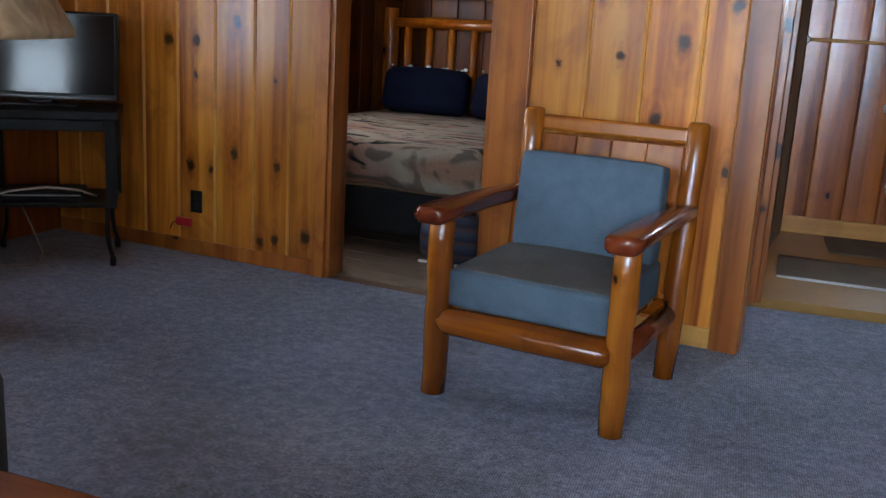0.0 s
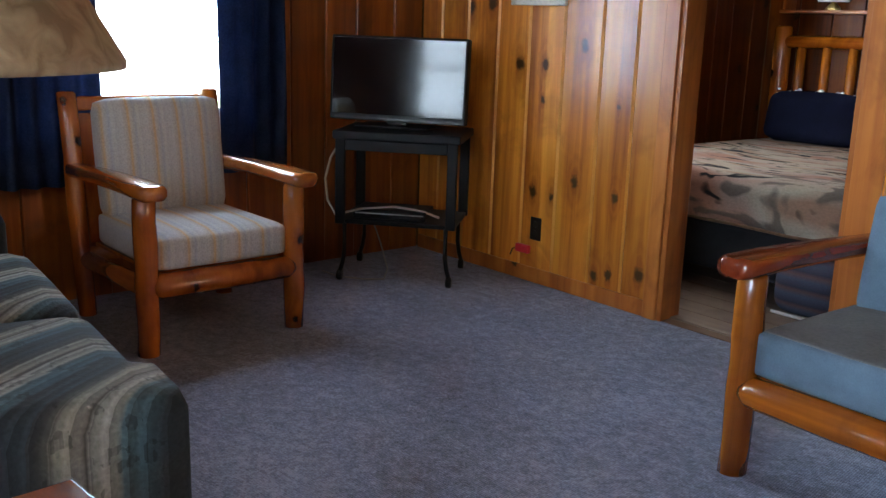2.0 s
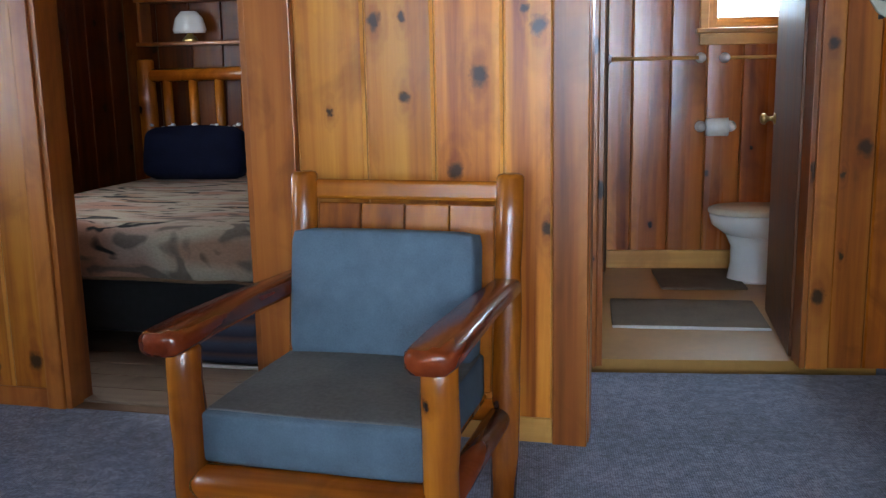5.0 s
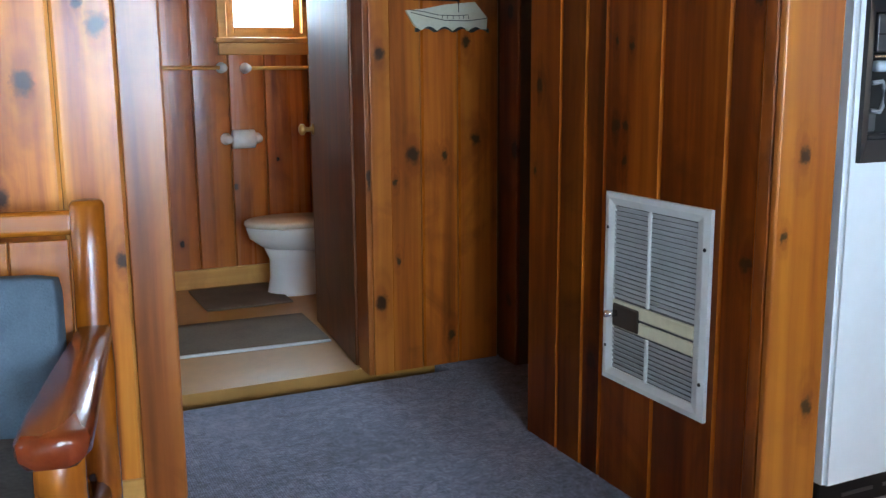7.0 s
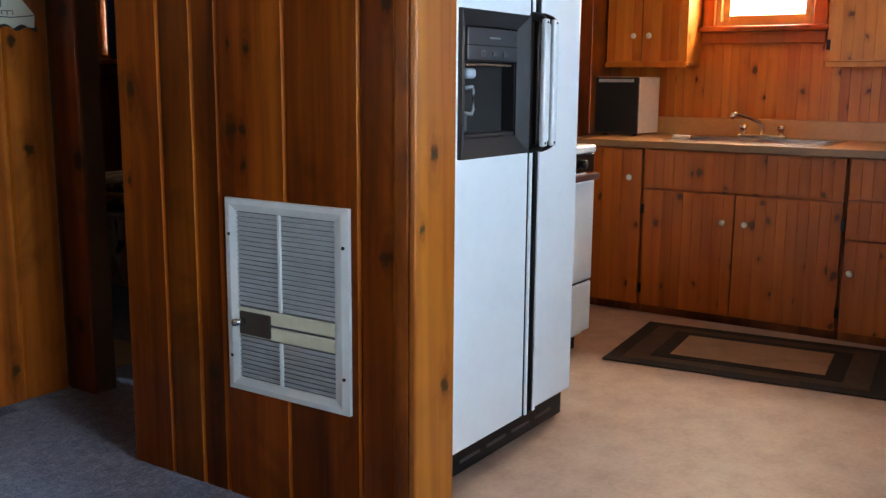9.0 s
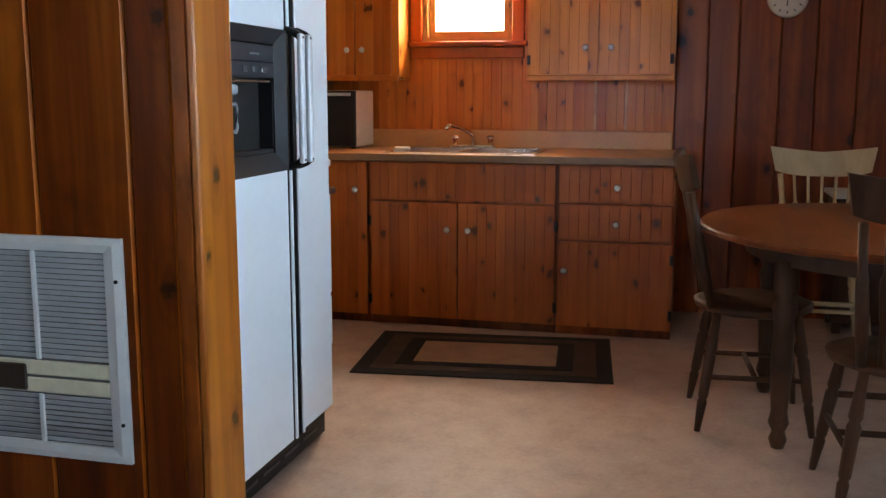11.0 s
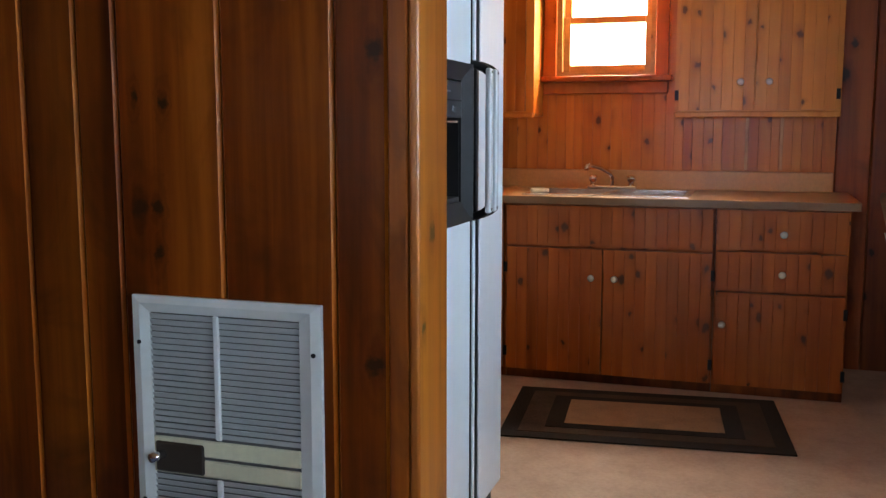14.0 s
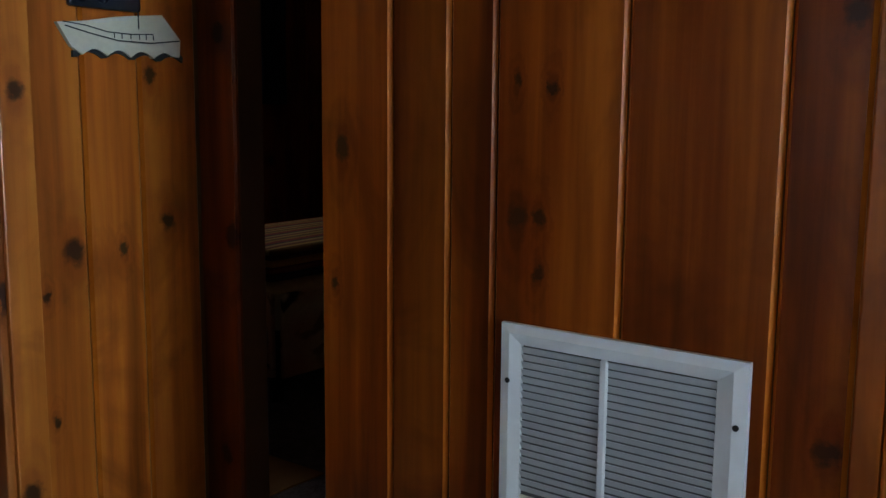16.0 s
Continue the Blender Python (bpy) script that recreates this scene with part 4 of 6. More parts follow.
def log_chair(m, label, seat_mat, front_mat, arm_mat, group, wood, rail, back=0.42, edge=0.035):
    """Log armchair; local -y is its front, the feet lie at x = +-0.31, y = +-0.32."""
    ch = thing("log_armchair", m, label, "armchair", group)
    for sx in (-1, 1):
        part("front_leg", log_post(sx * 0.315, -0.32, 0, 0.605, 0.043, 0, 3 + sx), wood, ch, smooth=True)
        part("back_post", log_post(sx * 0.318, 0.30, 0, 0.93, 0.040, 0.12, 8 + sx), wood, ch, smooth=True)
        bm = bmesh.new()
        rings = []
        for k, (y, wdt, zz) in enumerate(((-0.425, 0.030, 0.628), (-0.418, 0.050, 0.628), (-0.39, 0.060, 0.629), (-0.25, 0.058, 0.631), (0.0, 0.050, 0.627), (0.22, 0.043, 0.618), (0.36, 0.040, 0.612))):
            rings.append([(sx * 0.318 + a * wdt, y, zz + c * 0.026) for a, c in ((-1, -0.45), (-0.75, -1), (0.75, -1), (1, -0.45), (1, 0.45), (0.8, 0.95), (0, 1.1), (-0.8, 0.95), (-1, 0.45))])
        loops = [[bm.verts.new(p) for p in r] for r in rings]
        for a, b in zip(loops, loops[1:]):
            for k in range(9):
                bm.faces.new((a[k], a[(k + 1) % 9], b[(k + 1) % 9], b[k]))
        bm.faces.new(loops[0][::-1])
        bm.faces.new(loops[-1])
        bmesh.ops.recalc_face_normals(bm, faces=bm.faces)
        part("armrest", bm, arm_mat, ch, "glossy varnished armrest", smooth=True)
        part("side_rail", rod((sx * 0.31, -0.30, 0.255), (sx * 0.302, 0.34, 0.235), 0.036, 12), LOG_RED if arm_mat is LOG_RED else LOG_AMBER, ch, smooth=True)
    part("front_rail", tube([(-0.30, 0.030, 0.040, 0, 0), (-0.27, 0.047, 0.055, 0, 0), (0, 0.049, 0.058, 0, 0), (0.27, 0.047, 0.055, 0, 0), (0.30, 0.030, 0.040, 0, 0)], 16, True, None,
                            pose(0, -0.325, 0.262, 0, 90, 0)), rail, ch, "varnished half-log front rail", smooth=True)
    part("back_rail", rod((-0.29, 0.335, 0.25), (0.29, 0.335, 0.25), 0.034, 12), rail, ch, smooth=True)
    tilt = pose(0, 0.30, 0, -7.4, 0, 0)
    part("top_rail", box(-0.285, 0.285, 0.0, 0.035, 0.855, 0.915, 0.012, 3, tilt), rail, ch, smooth=False)
    for k in range(4):
        x0 = -0.272 + k * 0.137
        part("back_board", box(x0, x0 + 0.133, 0.006, 0.026, 0.30, 0.845, 0.003, 1, tilt), wood, ch)
    part("seat_board", box(-0.27, 0.27, -0.30, 0.30, 0.295, 0.31, 0.003, 1), wood, ch)
    seat = part("seat_cushion", rounded(0.555, 0.60, 0.135, edge * 0.8, edge * 0.45, 9, pose(0, -0.035, 0.311)), front_mat, ch, smooth=True)
    if seat_mat is not front_mat:
        part("seat_panel", rounded(0.535, 0.565, 0.012, 0.0055, 0.016, 9, pose(0, -0.03, 0.4365)), seat_mat, ch, "worn greyish seat cover", smooth=True)
    part("back_cushion", rounded(0.53, back, 0.125, edge, edge * 0.5, 9, pose(0, 0.262, 0.425, -8, 0, 0) @ pose(0, 0, back / 2 - 0.01, 90, 0, 0)), front_mat, ch, smooth=True)
    return ch


log_chair(pose(-0.170, 2.305, 0, 0, 0, -10.5), "log armchair with slate-blue cushions beside the doorway", BLUE_WORN, BLUE_CLOTH, LOG_RED, "log armchairs", LOG, LOG_X, 0.365, 0.022)
log_chair(LF @ pose(-3.07, -1.665, 0, 0, 0, 90), "log armchair with striped cushions under the window", STRIPED, STRIPED, LOG_AMBER, "log armchairs", LOG_RUDDY, LOG_RUDDY, 0.485)


def curtain(m, w, h, folds, label, material, name="curtain", depth=0.035, thin=0.004):
    cu = thing(name, m, label, "curtain", "curtains")
    bm = bmesh.new()
    n = folds * 10
    rows = 8
    rnd = random.Random(folds)
    ph = [rnd.uniform(0, 6.28) for _ in range(3)]
    grid = []
    for j in range(rows + 1):
        z = h * j / rows
        line = []
        for i in range(n + 1):
            u = i / n
            a = depth * (0.6 + 0.4 * math.sin(3 * u + ph[0])) * (1.0 - 0.25 * j / rows)
            line.append(bm.verts.new((u * w, a * math.sin(2 * math.pi * folds * u + 0.5 * math.sin(4 * u + ph[1])) + 0.006 * math.sin(5 * z + 7 * u), z)))
        grid.append(line)
    for a, b in zip(grid, grid[1:]):
        for i in range(n):
            bm.faces.new((a[i], a[i + 1], b[i + 1], b[i]))
    bmesh.ops.solidify(bm, geom=bm.faces[:], thickness=thin)
    part("cloth", bm, material, cu, smooth=True)
    return cu


curtain(LF @ pose(-3.505, -0.935, 0.53, 0, 0, -90), 0.345, 1.53, 4, "dark navy curtain hanging beside the window", NAVY_CURTAIN)
curtain(LF @ pose(-3.505, -1.83, 0.53, 0, 0, -90), 0.55, 1.53, 6, "dark navy curtain hanging beside the window", NAVY_CURTAIN)
rodt = thing("curtain_rod", LF, "dark metal curtain rod above the window", "curtain rod")
part("pole", rod((-3.505, -2.5, 2.07), (-3.505, -0.85, 2.07), 0.010), BLACK_METAL, rodt, smooth=True)
for v in (-2.3, -0.95):
    part("bracket", box(-3.622, -3.50, v - 0.01, v + 0.01, 2.05, 2.09, 0.003, 1), BLACK_METAL, rodt)

# television on its stand
TVF = LF @ pose(-3.13, -0.50, 0, 0, 0, 40)
stand = thing("tv_stand", TVF, "black metal television stand on casters", "tv stand", "")
for x in (-0.272, 0.272):
    for y in (-0.145, 0.245):
        part("post", box(x - 0.024, x + 0.024, y - 0.012, y + 0.012, 0.285, 0.698, 0.004, 2), BLACK_METAL, stand)
        part("caster_stem", bent_rod([(x * 0.92, y, 0.288), (x * 0.92, y, 0.15), (x * 0.95, y, 0.09), (x, y, 0.045)], 0.011, 8), BLACK_METAL, stand, smooth=True)
        part("caster", tube([(-0.014, 0.020, 0.020, 0, 0), (-0.010, 0.026, 0.026, 0, 0), (0.010, 0.026, 0.026, 0, 0), (0.014, 0.020, 0.020, 0, 0)], 14, True, None, pose(x, y, 0.027, 0, 90, 0)), BLACK_PLASTIC, stand, smooth=True)
part("top_shelf", box(-0.31, 0.31, -0.16, 0.27, 0.697, 0.737, 0.006, 2), BLACK_METAL, stand)
part("lower_shelf", box(-0.29, 0.29, -0.14, 0.26, 0.285, 0.305, 0.004, 2), BLACK_METAL, stand)
part("apron", box(-0.247, 0.247, -0.155, -0.135, 0.645, 0.696, 0.003, 1), BLACK_METAL, stand)
player = thing("media_player", TVF @ pose(-0.02, 0.02, 0.305), "slim black media player on the lower shelf", "media player")
part("body", box(-0.20, 0.16, -0.12, 0.10, 0.004, 0.045, 0.005, 2), BLACK_PLASTIC, player)
part("front_strip", box(-0.19, 0.15, -0.1225, -0.1205, 0.028, 0.034), GREY_PAINT, player)
for x in (-0.17, 0.13):
    part("foot", turned([(0, 0.012), (0.005, 0.012)], 10, None, pose(x, 0, 0)), BLACK_PLASTIC, player)
cable = thing("cable", TVF, "pale loose cable looped behind the stand", "cable")
part("cord", bent_rod([(-0.33, 0.06, 0.66), (-0.37, 0.02, 0.58), (-0.385, -0.02, 0.48), (-0.36, -0.06, 0.38), (-0.30, -0.13, 0.325), (-0.18, -0.10, 0.355), (-0.02, -0.08, 0.372), (0.12, -0.07, 0.355), (0.2, -0.05, 0.325)], 0.006, 8),
     plain("pale_cable", (0.55, 0.52, 0.47), 0.5), cable, smooth=True)
part("cord", bent_rod([(-0.16, 0.05, 0.280), (-0.10, 0.0, 0.16), (-0.05, -0.06, 0.05), (-0.06, -0.10, 0.008), (-0.16, -0.12, 0.006), (-0.30, -0.10, 0.006), (-0.40, -0.02, 0.006)], 0.004, 8),
     plain("grey_cable", (0.30, 0.29, 0.28), 0.5), cable, "thin grey cord on the carpet", smooth=True)
tv = thing("television", LF @ pose(-3.224, -0.467, 0.739, 0, 0, 32), "black flat television with a glossy screen on the stand", "television")
SCREEN = plain("glossy_screen", (0.002, 0.002, 0.003), 0.085, amount=0.0, coat=0.0)
SCREEN.node_tree.nodes["Principled BSDF"].inputs["Specular IOR Level"].default_value = 0.5
bm = box(-0.356, 0.356, -0.020, 0.030, 0.026, 0.439, 0.008, 3)
TILT = pose(0, 0, 0.0, -4, 0, 0)
part("casing", bm, BLACK_PLASTIC, tv, m=TILT)
part("screen", box(-0.342, 0.342, -0.0225, -0.0205, 0.058, 0.427), SCREEN, tv, m=TILT)
part("bezel_strip", box(-0.330, 0.330, -0.024, -0.0205, 0.032, 0.046, 0.002, 1), plain("dark_grey_gloss", (0.04, 0.04, 0.045), 0.2), tv, m=TILT)
part("neck", box(-0.05, 0.05, -0.005, 0.02, 0.010, 0.030), BLACK_PLASTIC, tv)
part("base", box(-0.19, 0.19, -0.09, 0.10, 0.0, 0.012, 0.005, 2), BLACK_PLASTIC, tv)

# picture, outlet, plug-in
pic = thing("framed_picture", LF @ pose(-2.735, 0.0, 1.345), "small framed still-life picture in a pale frame", "picture")
for x0, x1, z0, z1 in ((-0.178, -0.145, 0, 0.42), (0.145, 0.178, 0, 0.42), (-0.145, 0.145, 0, 0.033), (-0.145, 0.145, 0.387, 0.42)):
    part("frame_bar", box(x0, x1, -0.024, -0.001, z0, z1, 0.005, 2), plain("pale_grey_frame", (0.52, 0.47, 0.38), 0.5, noise_scale=60, amount=0.25), pic)
part("print", box(-0.146, 0.146, -0.010, -0.006, 0.032, 0.388), plain("olive_print", (0.36, 0.33, 0.20), 0.6, noise_scale=12, amount=0.3), pic)
part("vase_figure", tube([(0, 0.028, 0.0015, 0, 0), (0.05, 0.042, 0.0015, 0, 0), (0.09, 0.02, 0.0015, 0, 0), (0.12, 0.026, 0.0015, 0, 0)], 14, True, None, pose(-0.06, -0.0112, 0.035)), plain("dark_print", (0.05, 0.045, 0.03), 0.6), pic)
out = thing("wall_outlet", LF @ pose(-2.682, 0.0, 0.215), "dark brown wall outlet plate", "outlet")
BAKELITE = plain("brown_bakelite", (0.012, 0.009, 0.008), 0.35)
part("plate", box(-0.036, 0.036, -0.007, -0.001, 0, 0.115, 0.003, 2), BAKELITE, out)
for z in (0.035, 0.080):
    part("socket", tube([(0, 0.016, 0.016, 0, 0), (0.003, 0.015, 0.015, 0, 0)], 14, True, None, pose(0, -0.0068, z, 90, 0, 0)), plain("dark_socket", (0.02, 0.018, 0.016), 0.3), out)
alarm = thing("plug_in_device", LF @ pose(-2.755, 0.0, 0.140), "small red plug-in device low on the wall", "plug-in")
part("body", box(-0.045, 0.045, -0.026, -0.001, 0, 0.042, 0.006, 2), plain("red_plastic", (0.55, 0.015, 0.03), 0.35), alarm)
part("cord", bent_rod([(-0.04, -0.012, 0.02), (-0.075, -0.012, 0.004), (-0.09, -0.012, -0.03)], 0.003, 6), BLACK_PLASTIC, alarm, smooth=True)

# sofa, side table and lamp
SF = pose(-0.885, 0.455, 0, 0, 0, -14)
sofa = thing("sofa", SF, "sofa in blue and cream southwestern weave", "sofa")
part("base", box(-1.98, -0.02, -0.82, -0.03, 0.05, 0.30, 0.02, 2), SOFA, sofa)


def sofa_arm(x0, x1):
    return rounded(x1 - x0, 0.86, 0.555, 0.05, 0.008, 10, pose((x0 + x1) / 2, -0.43, 0.045))


part("arm", sofa_arm(-0.22, 0.02), SOFA, sofa, smooth=True)
part("arm", sofa_arm(-2.02, -1.78), SOFA, sofa, smooth=True)
part("back", rounded(1.58, 0.22, 0.60, 0.07, 0.02, 9, pose(-1.0, -0.75, 0.28)), SOFA, sofa, smooth=True)
for x in (-0.61, -1.39):
    part("seat_cushion", rounded(0.775, 0.66, 0.17, 0.05, 0.03, 9, pose(x, -0.28, 0.30)), SOFA, sofa, smooth=True)
for x in (-0.12, -1.88):
    for y in (-0.08, -0.78):
        part("foot", turned([(0, 0.02), (0.05, 0.028)], 10, None, pose(x, y, 0)), BLACK_PLASTIC, sofa)
REDWOOD = pine("red_brown_tabletop", (0.30, 0.085, 0.030), (0.22, 0.055, 0.018), (0.13, 0.03, 0.010), along="x", knots=0.0, rough=0.25, coat=0.5, plane="xy")
side = thing("side_table", pose(-0.535, -0.115, 0, 0, 0, -4), "small red-brown wooden side table beside the sofa", "side table")
part("tabletop", box(-0.27, 0.27, -0.27, 0.27, 0.525, 0.55, 0.006, 3), REDWOOD, side)
part("apron", box(-0.23, 0.23, -0.23, 0.23, 0.455, 0.525, 0.003, 1), REDWOOD, side)
for x in (-0.22, 0.22):
    for y in (-0.22, 0.22):
        part("leg", box(x - 0.02, x + 0.02, y - 0.02, y + 0.02, 0, 0.455, 0.004, 2), REDWOOD, side)
lamp = thing("table_lamp", pose(-0.592, -0.082, 0.55), "table lamp with a tan parchment shade on the side table", "lamp")
part("base", turned([(0, 0.085), (0.015, 0.088), (0.03, 0.06), (0.06, 0.028), (0.16, 0.036), (0.27, 0.040), (0.37, 0.030), (0.43, 0.018), (0.50, 0.014)], 20), plain("brown_ceramic", (0.12, 0.06, 0.03), 0.25, coat=0.4), lamp, smooth=True)
part("stem", rod((0, 0, 0.5), (0, 0, 0.885), 0.006), BRASS, lamp)
bm = bmesh.new()
ns, rings = 40, ((0.644, 0.231), (0.652, 0.232), (0.70, 0.204), (0.76, 0.170), (0.82, 0.136), (0.885, 0.098), (0.89, 0.096))
loops = [[bm.verts.new((r * math.cos(2 * math.pi * k / ns), r * math.sin(2 * math.pi * k / ns), z)) for k in range(ns)] for z, r in rings]
for a, b in zip(loops, loops[1:]):
    for k in range(ns):
        bm.faces.new((a[k], a[(k + 1) % ns], b[(k + 1) % ns], b[k]))
bmesh.ops.solidify(bm, geom=bm.faces[:], thickness=0.004)
part("shade", bm, SHADE, lamp, "tan parchment cone shade", smooth=True)
part("finial", turned([(0, 0.010), (0.012, 0.012), (0.022, 0.004)], 10, None, pose(0, 0, 0.883)), BRASS, lamp, smooth=True)

# ---- bedroom ----
bed = thing("bed", LF @ pose(-2.14, 1.52, 0), "log-framed bed with a lodge-pattern coverlet", "bed")
for x in (-0.74, 0.74):
    part("headboard_post", log_post(x, 0.88, 0, 1.30, 0.055, 0, 30 + int(x)), LOG, bed, smooth=True)
part("headboard_rail", rod((-0.76, 0.88, 1.20), (0.76, 0.88, 1.215), 0.042, 14), LOG_X, bed, smooth=True)
part("headboard_rail", rod((-0.74, 0.88, 0.66), (0.74, 0.88, 0.66), 0.040, 14), LOG_X, bed, smooth=True)
for k in range(8):
    part("spindle", rod((-0.60 + k * 0.171, 0.88, 0.68), (-0.60 + k * 0.171, 0.88, 1.18), 0.030, 12), LOG, bed, smooth=True)
part("box_spring", box(-0.70, 0.70, -0.86, 0.84, 0.10, 0.34, 0.02, 2), DARK_BED, bed)
part("mattress", rounded(1.42, 1.72, 0.24, 0.05, 0.01, 7, pose(0, -0.01, 0.335)), DARK_BED, bed, smooth=True)
for x in (-0.64, 0.64):
    for y in (-0.78, 0.78):
        part("leg", rod((x, y, 0), (x, y, 0.11), 0.03), BLACK_METAL, bed)
spread = thing("coverlet", LF @ pose(-2.14, 1.52, 0), "cream and dark lodge coverlet draped over the bed", "coverlet")
bm = bmesh.new()
nx, ny = 36, 36
rnd = random.Random(4)
vs = []
for j in range(ny + 1):
    row = []
    for i in range(nx + 1):
        x, y = -0.95 + 1.9 * i / nx, -1.10 + 1.95 * j / ny
        ex, ey = max(0.0, abs(x) - 0.70), max(0.0, -0.86 - y)
        cx, cy = max(-0.73, min(0.73, x)), max(-0.89, y)
        drop = max(ex, ey) if min(ex, ey) < 1e-6 else (ex * ex + ey * ey) ** 0.5
        z = 0.592 - drop * 0.98
        wave = 0.022 * math.sin(9 * (x + y) + 1.3 * x) * min(1.0, drop * 6)
        row.append(bm.verts.new((cx + wave * (1 if ex else 0) + (0.02 if x > 0 else -0.02) * min(1, ex * 4), cy - wave * (1 if ey else 0) - 0.02 * min(1, ey * 4), z + 0.004 * math.sin(7 * x + 3 * y))))
    vs.append(row)
for a, b in zip(vs, vs[1:]):
    for i in range(nx):
        bm.faces.new((a[i], a[i + 1], b[i + 1], b[i]))
hem_line = [tuple(r[0].co) for r in vs[::-3]] + [tuple(v.co) for v in vs[0][::3]] + [tuple(r[-1].co) for r in vs[::3]]
bmesh.ops.solidify(bm, geom=bm.faces[:], thickness=-0.008)
part("cloth", bm, QUILT, spread, smooth=True)
part("hem", bent_rod(hem_line, 0.008, 6), plain("brown_hem_binding", (0.13, 0.075, 0.04), 0.9, amount=0.3), spread, "brown bound hem", smooth=True)
for x, r in ((-0.34, 4), (0.32, -5)):
    p = thing("pillow", LF @ pose(-2.14 + x, 2.17, 0.598, 0, 0, r), "navy pillow leaning on the log headboard", "pillow", "bed pillows")
    part("cover", rounded(0.62, 0.15, 0.30, 0.060, 0.02, 9, pose(0, 0, 0, -14, 0, 0)), NAVY, p, smooth=True)
    bm = bmesh.new()
    for k in range(17):
        bmesh.ops.create_uvsphere(bm, u_segments=8, v_segments=5, radius=0.008 + 0.003 * ((k * 7) % 3), matrix=pose(-0.27 + k * 0.0338, 0.055 + 0.006 * ((k * 5) % 4), 0.314 - 0.010 * ((k * 3) % 4)) @ Matrix.Diagonal((1.5, 0.9, 1.0, 1.0)))
    part("lace_trim", bm, WHITE_PAINT, p, "white lace edging", smooth=True)
sh = thing("wall_shelf", LF @ pose(-2.45, 2.582, 1.38), "small pine wall shelf above the headboard", "shelf")
part("board", box(-0.50, 0.55, -0.15, 0.0, 0.0, 0.022, 0.004, 1), PINE_TRIM, sh)
part("board", box(-0.50, 0.55, -0.15, 0.0, 0.26, 0.282, 0.004, 1), PINE_TRIM, sh)
for x in (-0.48, 0.53):
    part("bracket", box(x - 0.01, x + 0.01, -0.13, 0.0, 0.022, 0.26, 0.003, 1), PINE_TRIM, sh)
# white dome put in for a broad pale glow between the shelves
bl = thing("shelf_glow_dome", LF @ pose(-2.62, 2.50, 1.402), "small white dome on the shelf in place of a pale glow", "lamp")
part("shade", tube([(0.05, 0.10, 0.06, 0, 0), (0.07, 0.11, 0.065, 0, 0), (0.14, 0.09, 0.055, 0, 0), (0.18, 0.05, 0.04, 0, 0)], 18), PORCELAIN, bl, "white porcelain dome", smooth=True)
part("base", turned([(0, 0.045), (0.012, 0.045), (0.05, 0.012)], 14), BRASS, bl)
bag = thing("duffel_bag", LF @ pose(-1.52, 0.62, 0.012), "dark blue patterned bag on the bedroom floor", "bag")
part("body", rounded(0.34, 0.20, 0.24, 0.07, 0.02, 7), stripes_material("dark_bag_cloth", "z", [(0, (0.02, 0.025, 0.05)), (0.5, (0.05, 0.06, 0.10)), (0.8, (0.10, 0.05, 0.05)), (1, (0.02, 0.02, 0.04))], 14), bag, smooth=True)
part("trim", box(-0.15, 0.15, -0.112, -0.098, 0.0, 0.014, 0.004, 1), plain("white_piping", (0.6, 0.6, 0.58), 0.6), bag)

# ---- bathroom ----
bd = thing("door_1", pose(1.337, 3.905, 0.010, 0, 0, 84), "open brown wood bathroom door", "door", kind="structure")
part("leaf", box(0.0, 0.775, -0.036, 0.0, 0.0, 2.0, 0.003, 1), pine("door_veneer", (0.20, 0.070, 0.022), (0.14, 0.045, 0.013), (0.085, 0.025, 0.007), knots=0.0, rough=0.4, coat=0.0, spec=0.25, vary=0.0), bd)
for s, y in ((1, 0.0), (-1, -0.036)):
    kn = part("knob", tube([(0, 0.026, 0.026, 0, 0), (0.006, 0.026, 0.026, 0, 0), (0.010, 0.011, 0.011, 0, 0), (0.035, 0.011, 0.011, 0, 0), (0.045, 0.026, 0.026, 0, 0), (0.06, 0.026, 0.026, 0, 0), (0.068, 0.015, 0.015, 0, 0)], 16, True, None,
                           pose(0.715, y, 0.945, -90 * s, 0, 0)), BRASS, bd, "brass door knob", smooth=True)
for z in (0.30, 1.75):
    part("hinge", box(-0.010, 0.012, -0.046, -0.037, z, z + 0.09, 0.002, 1), BRASS, bd)
toilet = thing("toilet", pose(1.62, 5.36, 0.006, 0, 0, 0), "white porcelain toilet with a cream seat", "toilet")
part("pedestal", tube([(0, 0.175, 0.115, -0.09, 0), (0.02, 0.170, 0.110, -0.09, 0), (0.10, 0.150, 0.098, -0.095, 0), (0.20, 0.150, 0.100, -0.095, 0), (0.27, 0.185, 0.135, -0.09, 0)], 24), PORCELAIN, toilet, smooth=True)
part("bowl", tube([(0.235, 0.13, 0.10, -0.03, 0), (0.27, 0.205, 0.15, -0.08, 0), (0.32, 0.25, 0.18, -0.10, 0), (0.375, 0.262, 0.19, -0.105, 0), (0.385, 0.255, 0.185, -0.105, 0)], 28), PORCELAIN, toilet, smooth=True)
part("seat", tube([(0.386, 0.262, 0.188, -0.105, 0), (0.395, 0.270, 0.195, -0.105, 0), (0.412, 0.268, 0.193, -0.105, 0), (0.42, 0.25, 0.18, -0.105, 0)], 28), plain("cream_seat", (0.74, 0.68, 0.56), 0.25, coat=0.3), toilet, "cream toilet seat", smooth=True)
part("tank", box(0.17, 0.36, -0.23, 0.23, 0.36, 0.72, 0.025, 3), PORCELAIN, toilet)
part("tank_lid", box(0.16, 0.37, -0.24, 0.24, 0.72, 0.755, 0.012, 3), PORCELAIN, toilet)
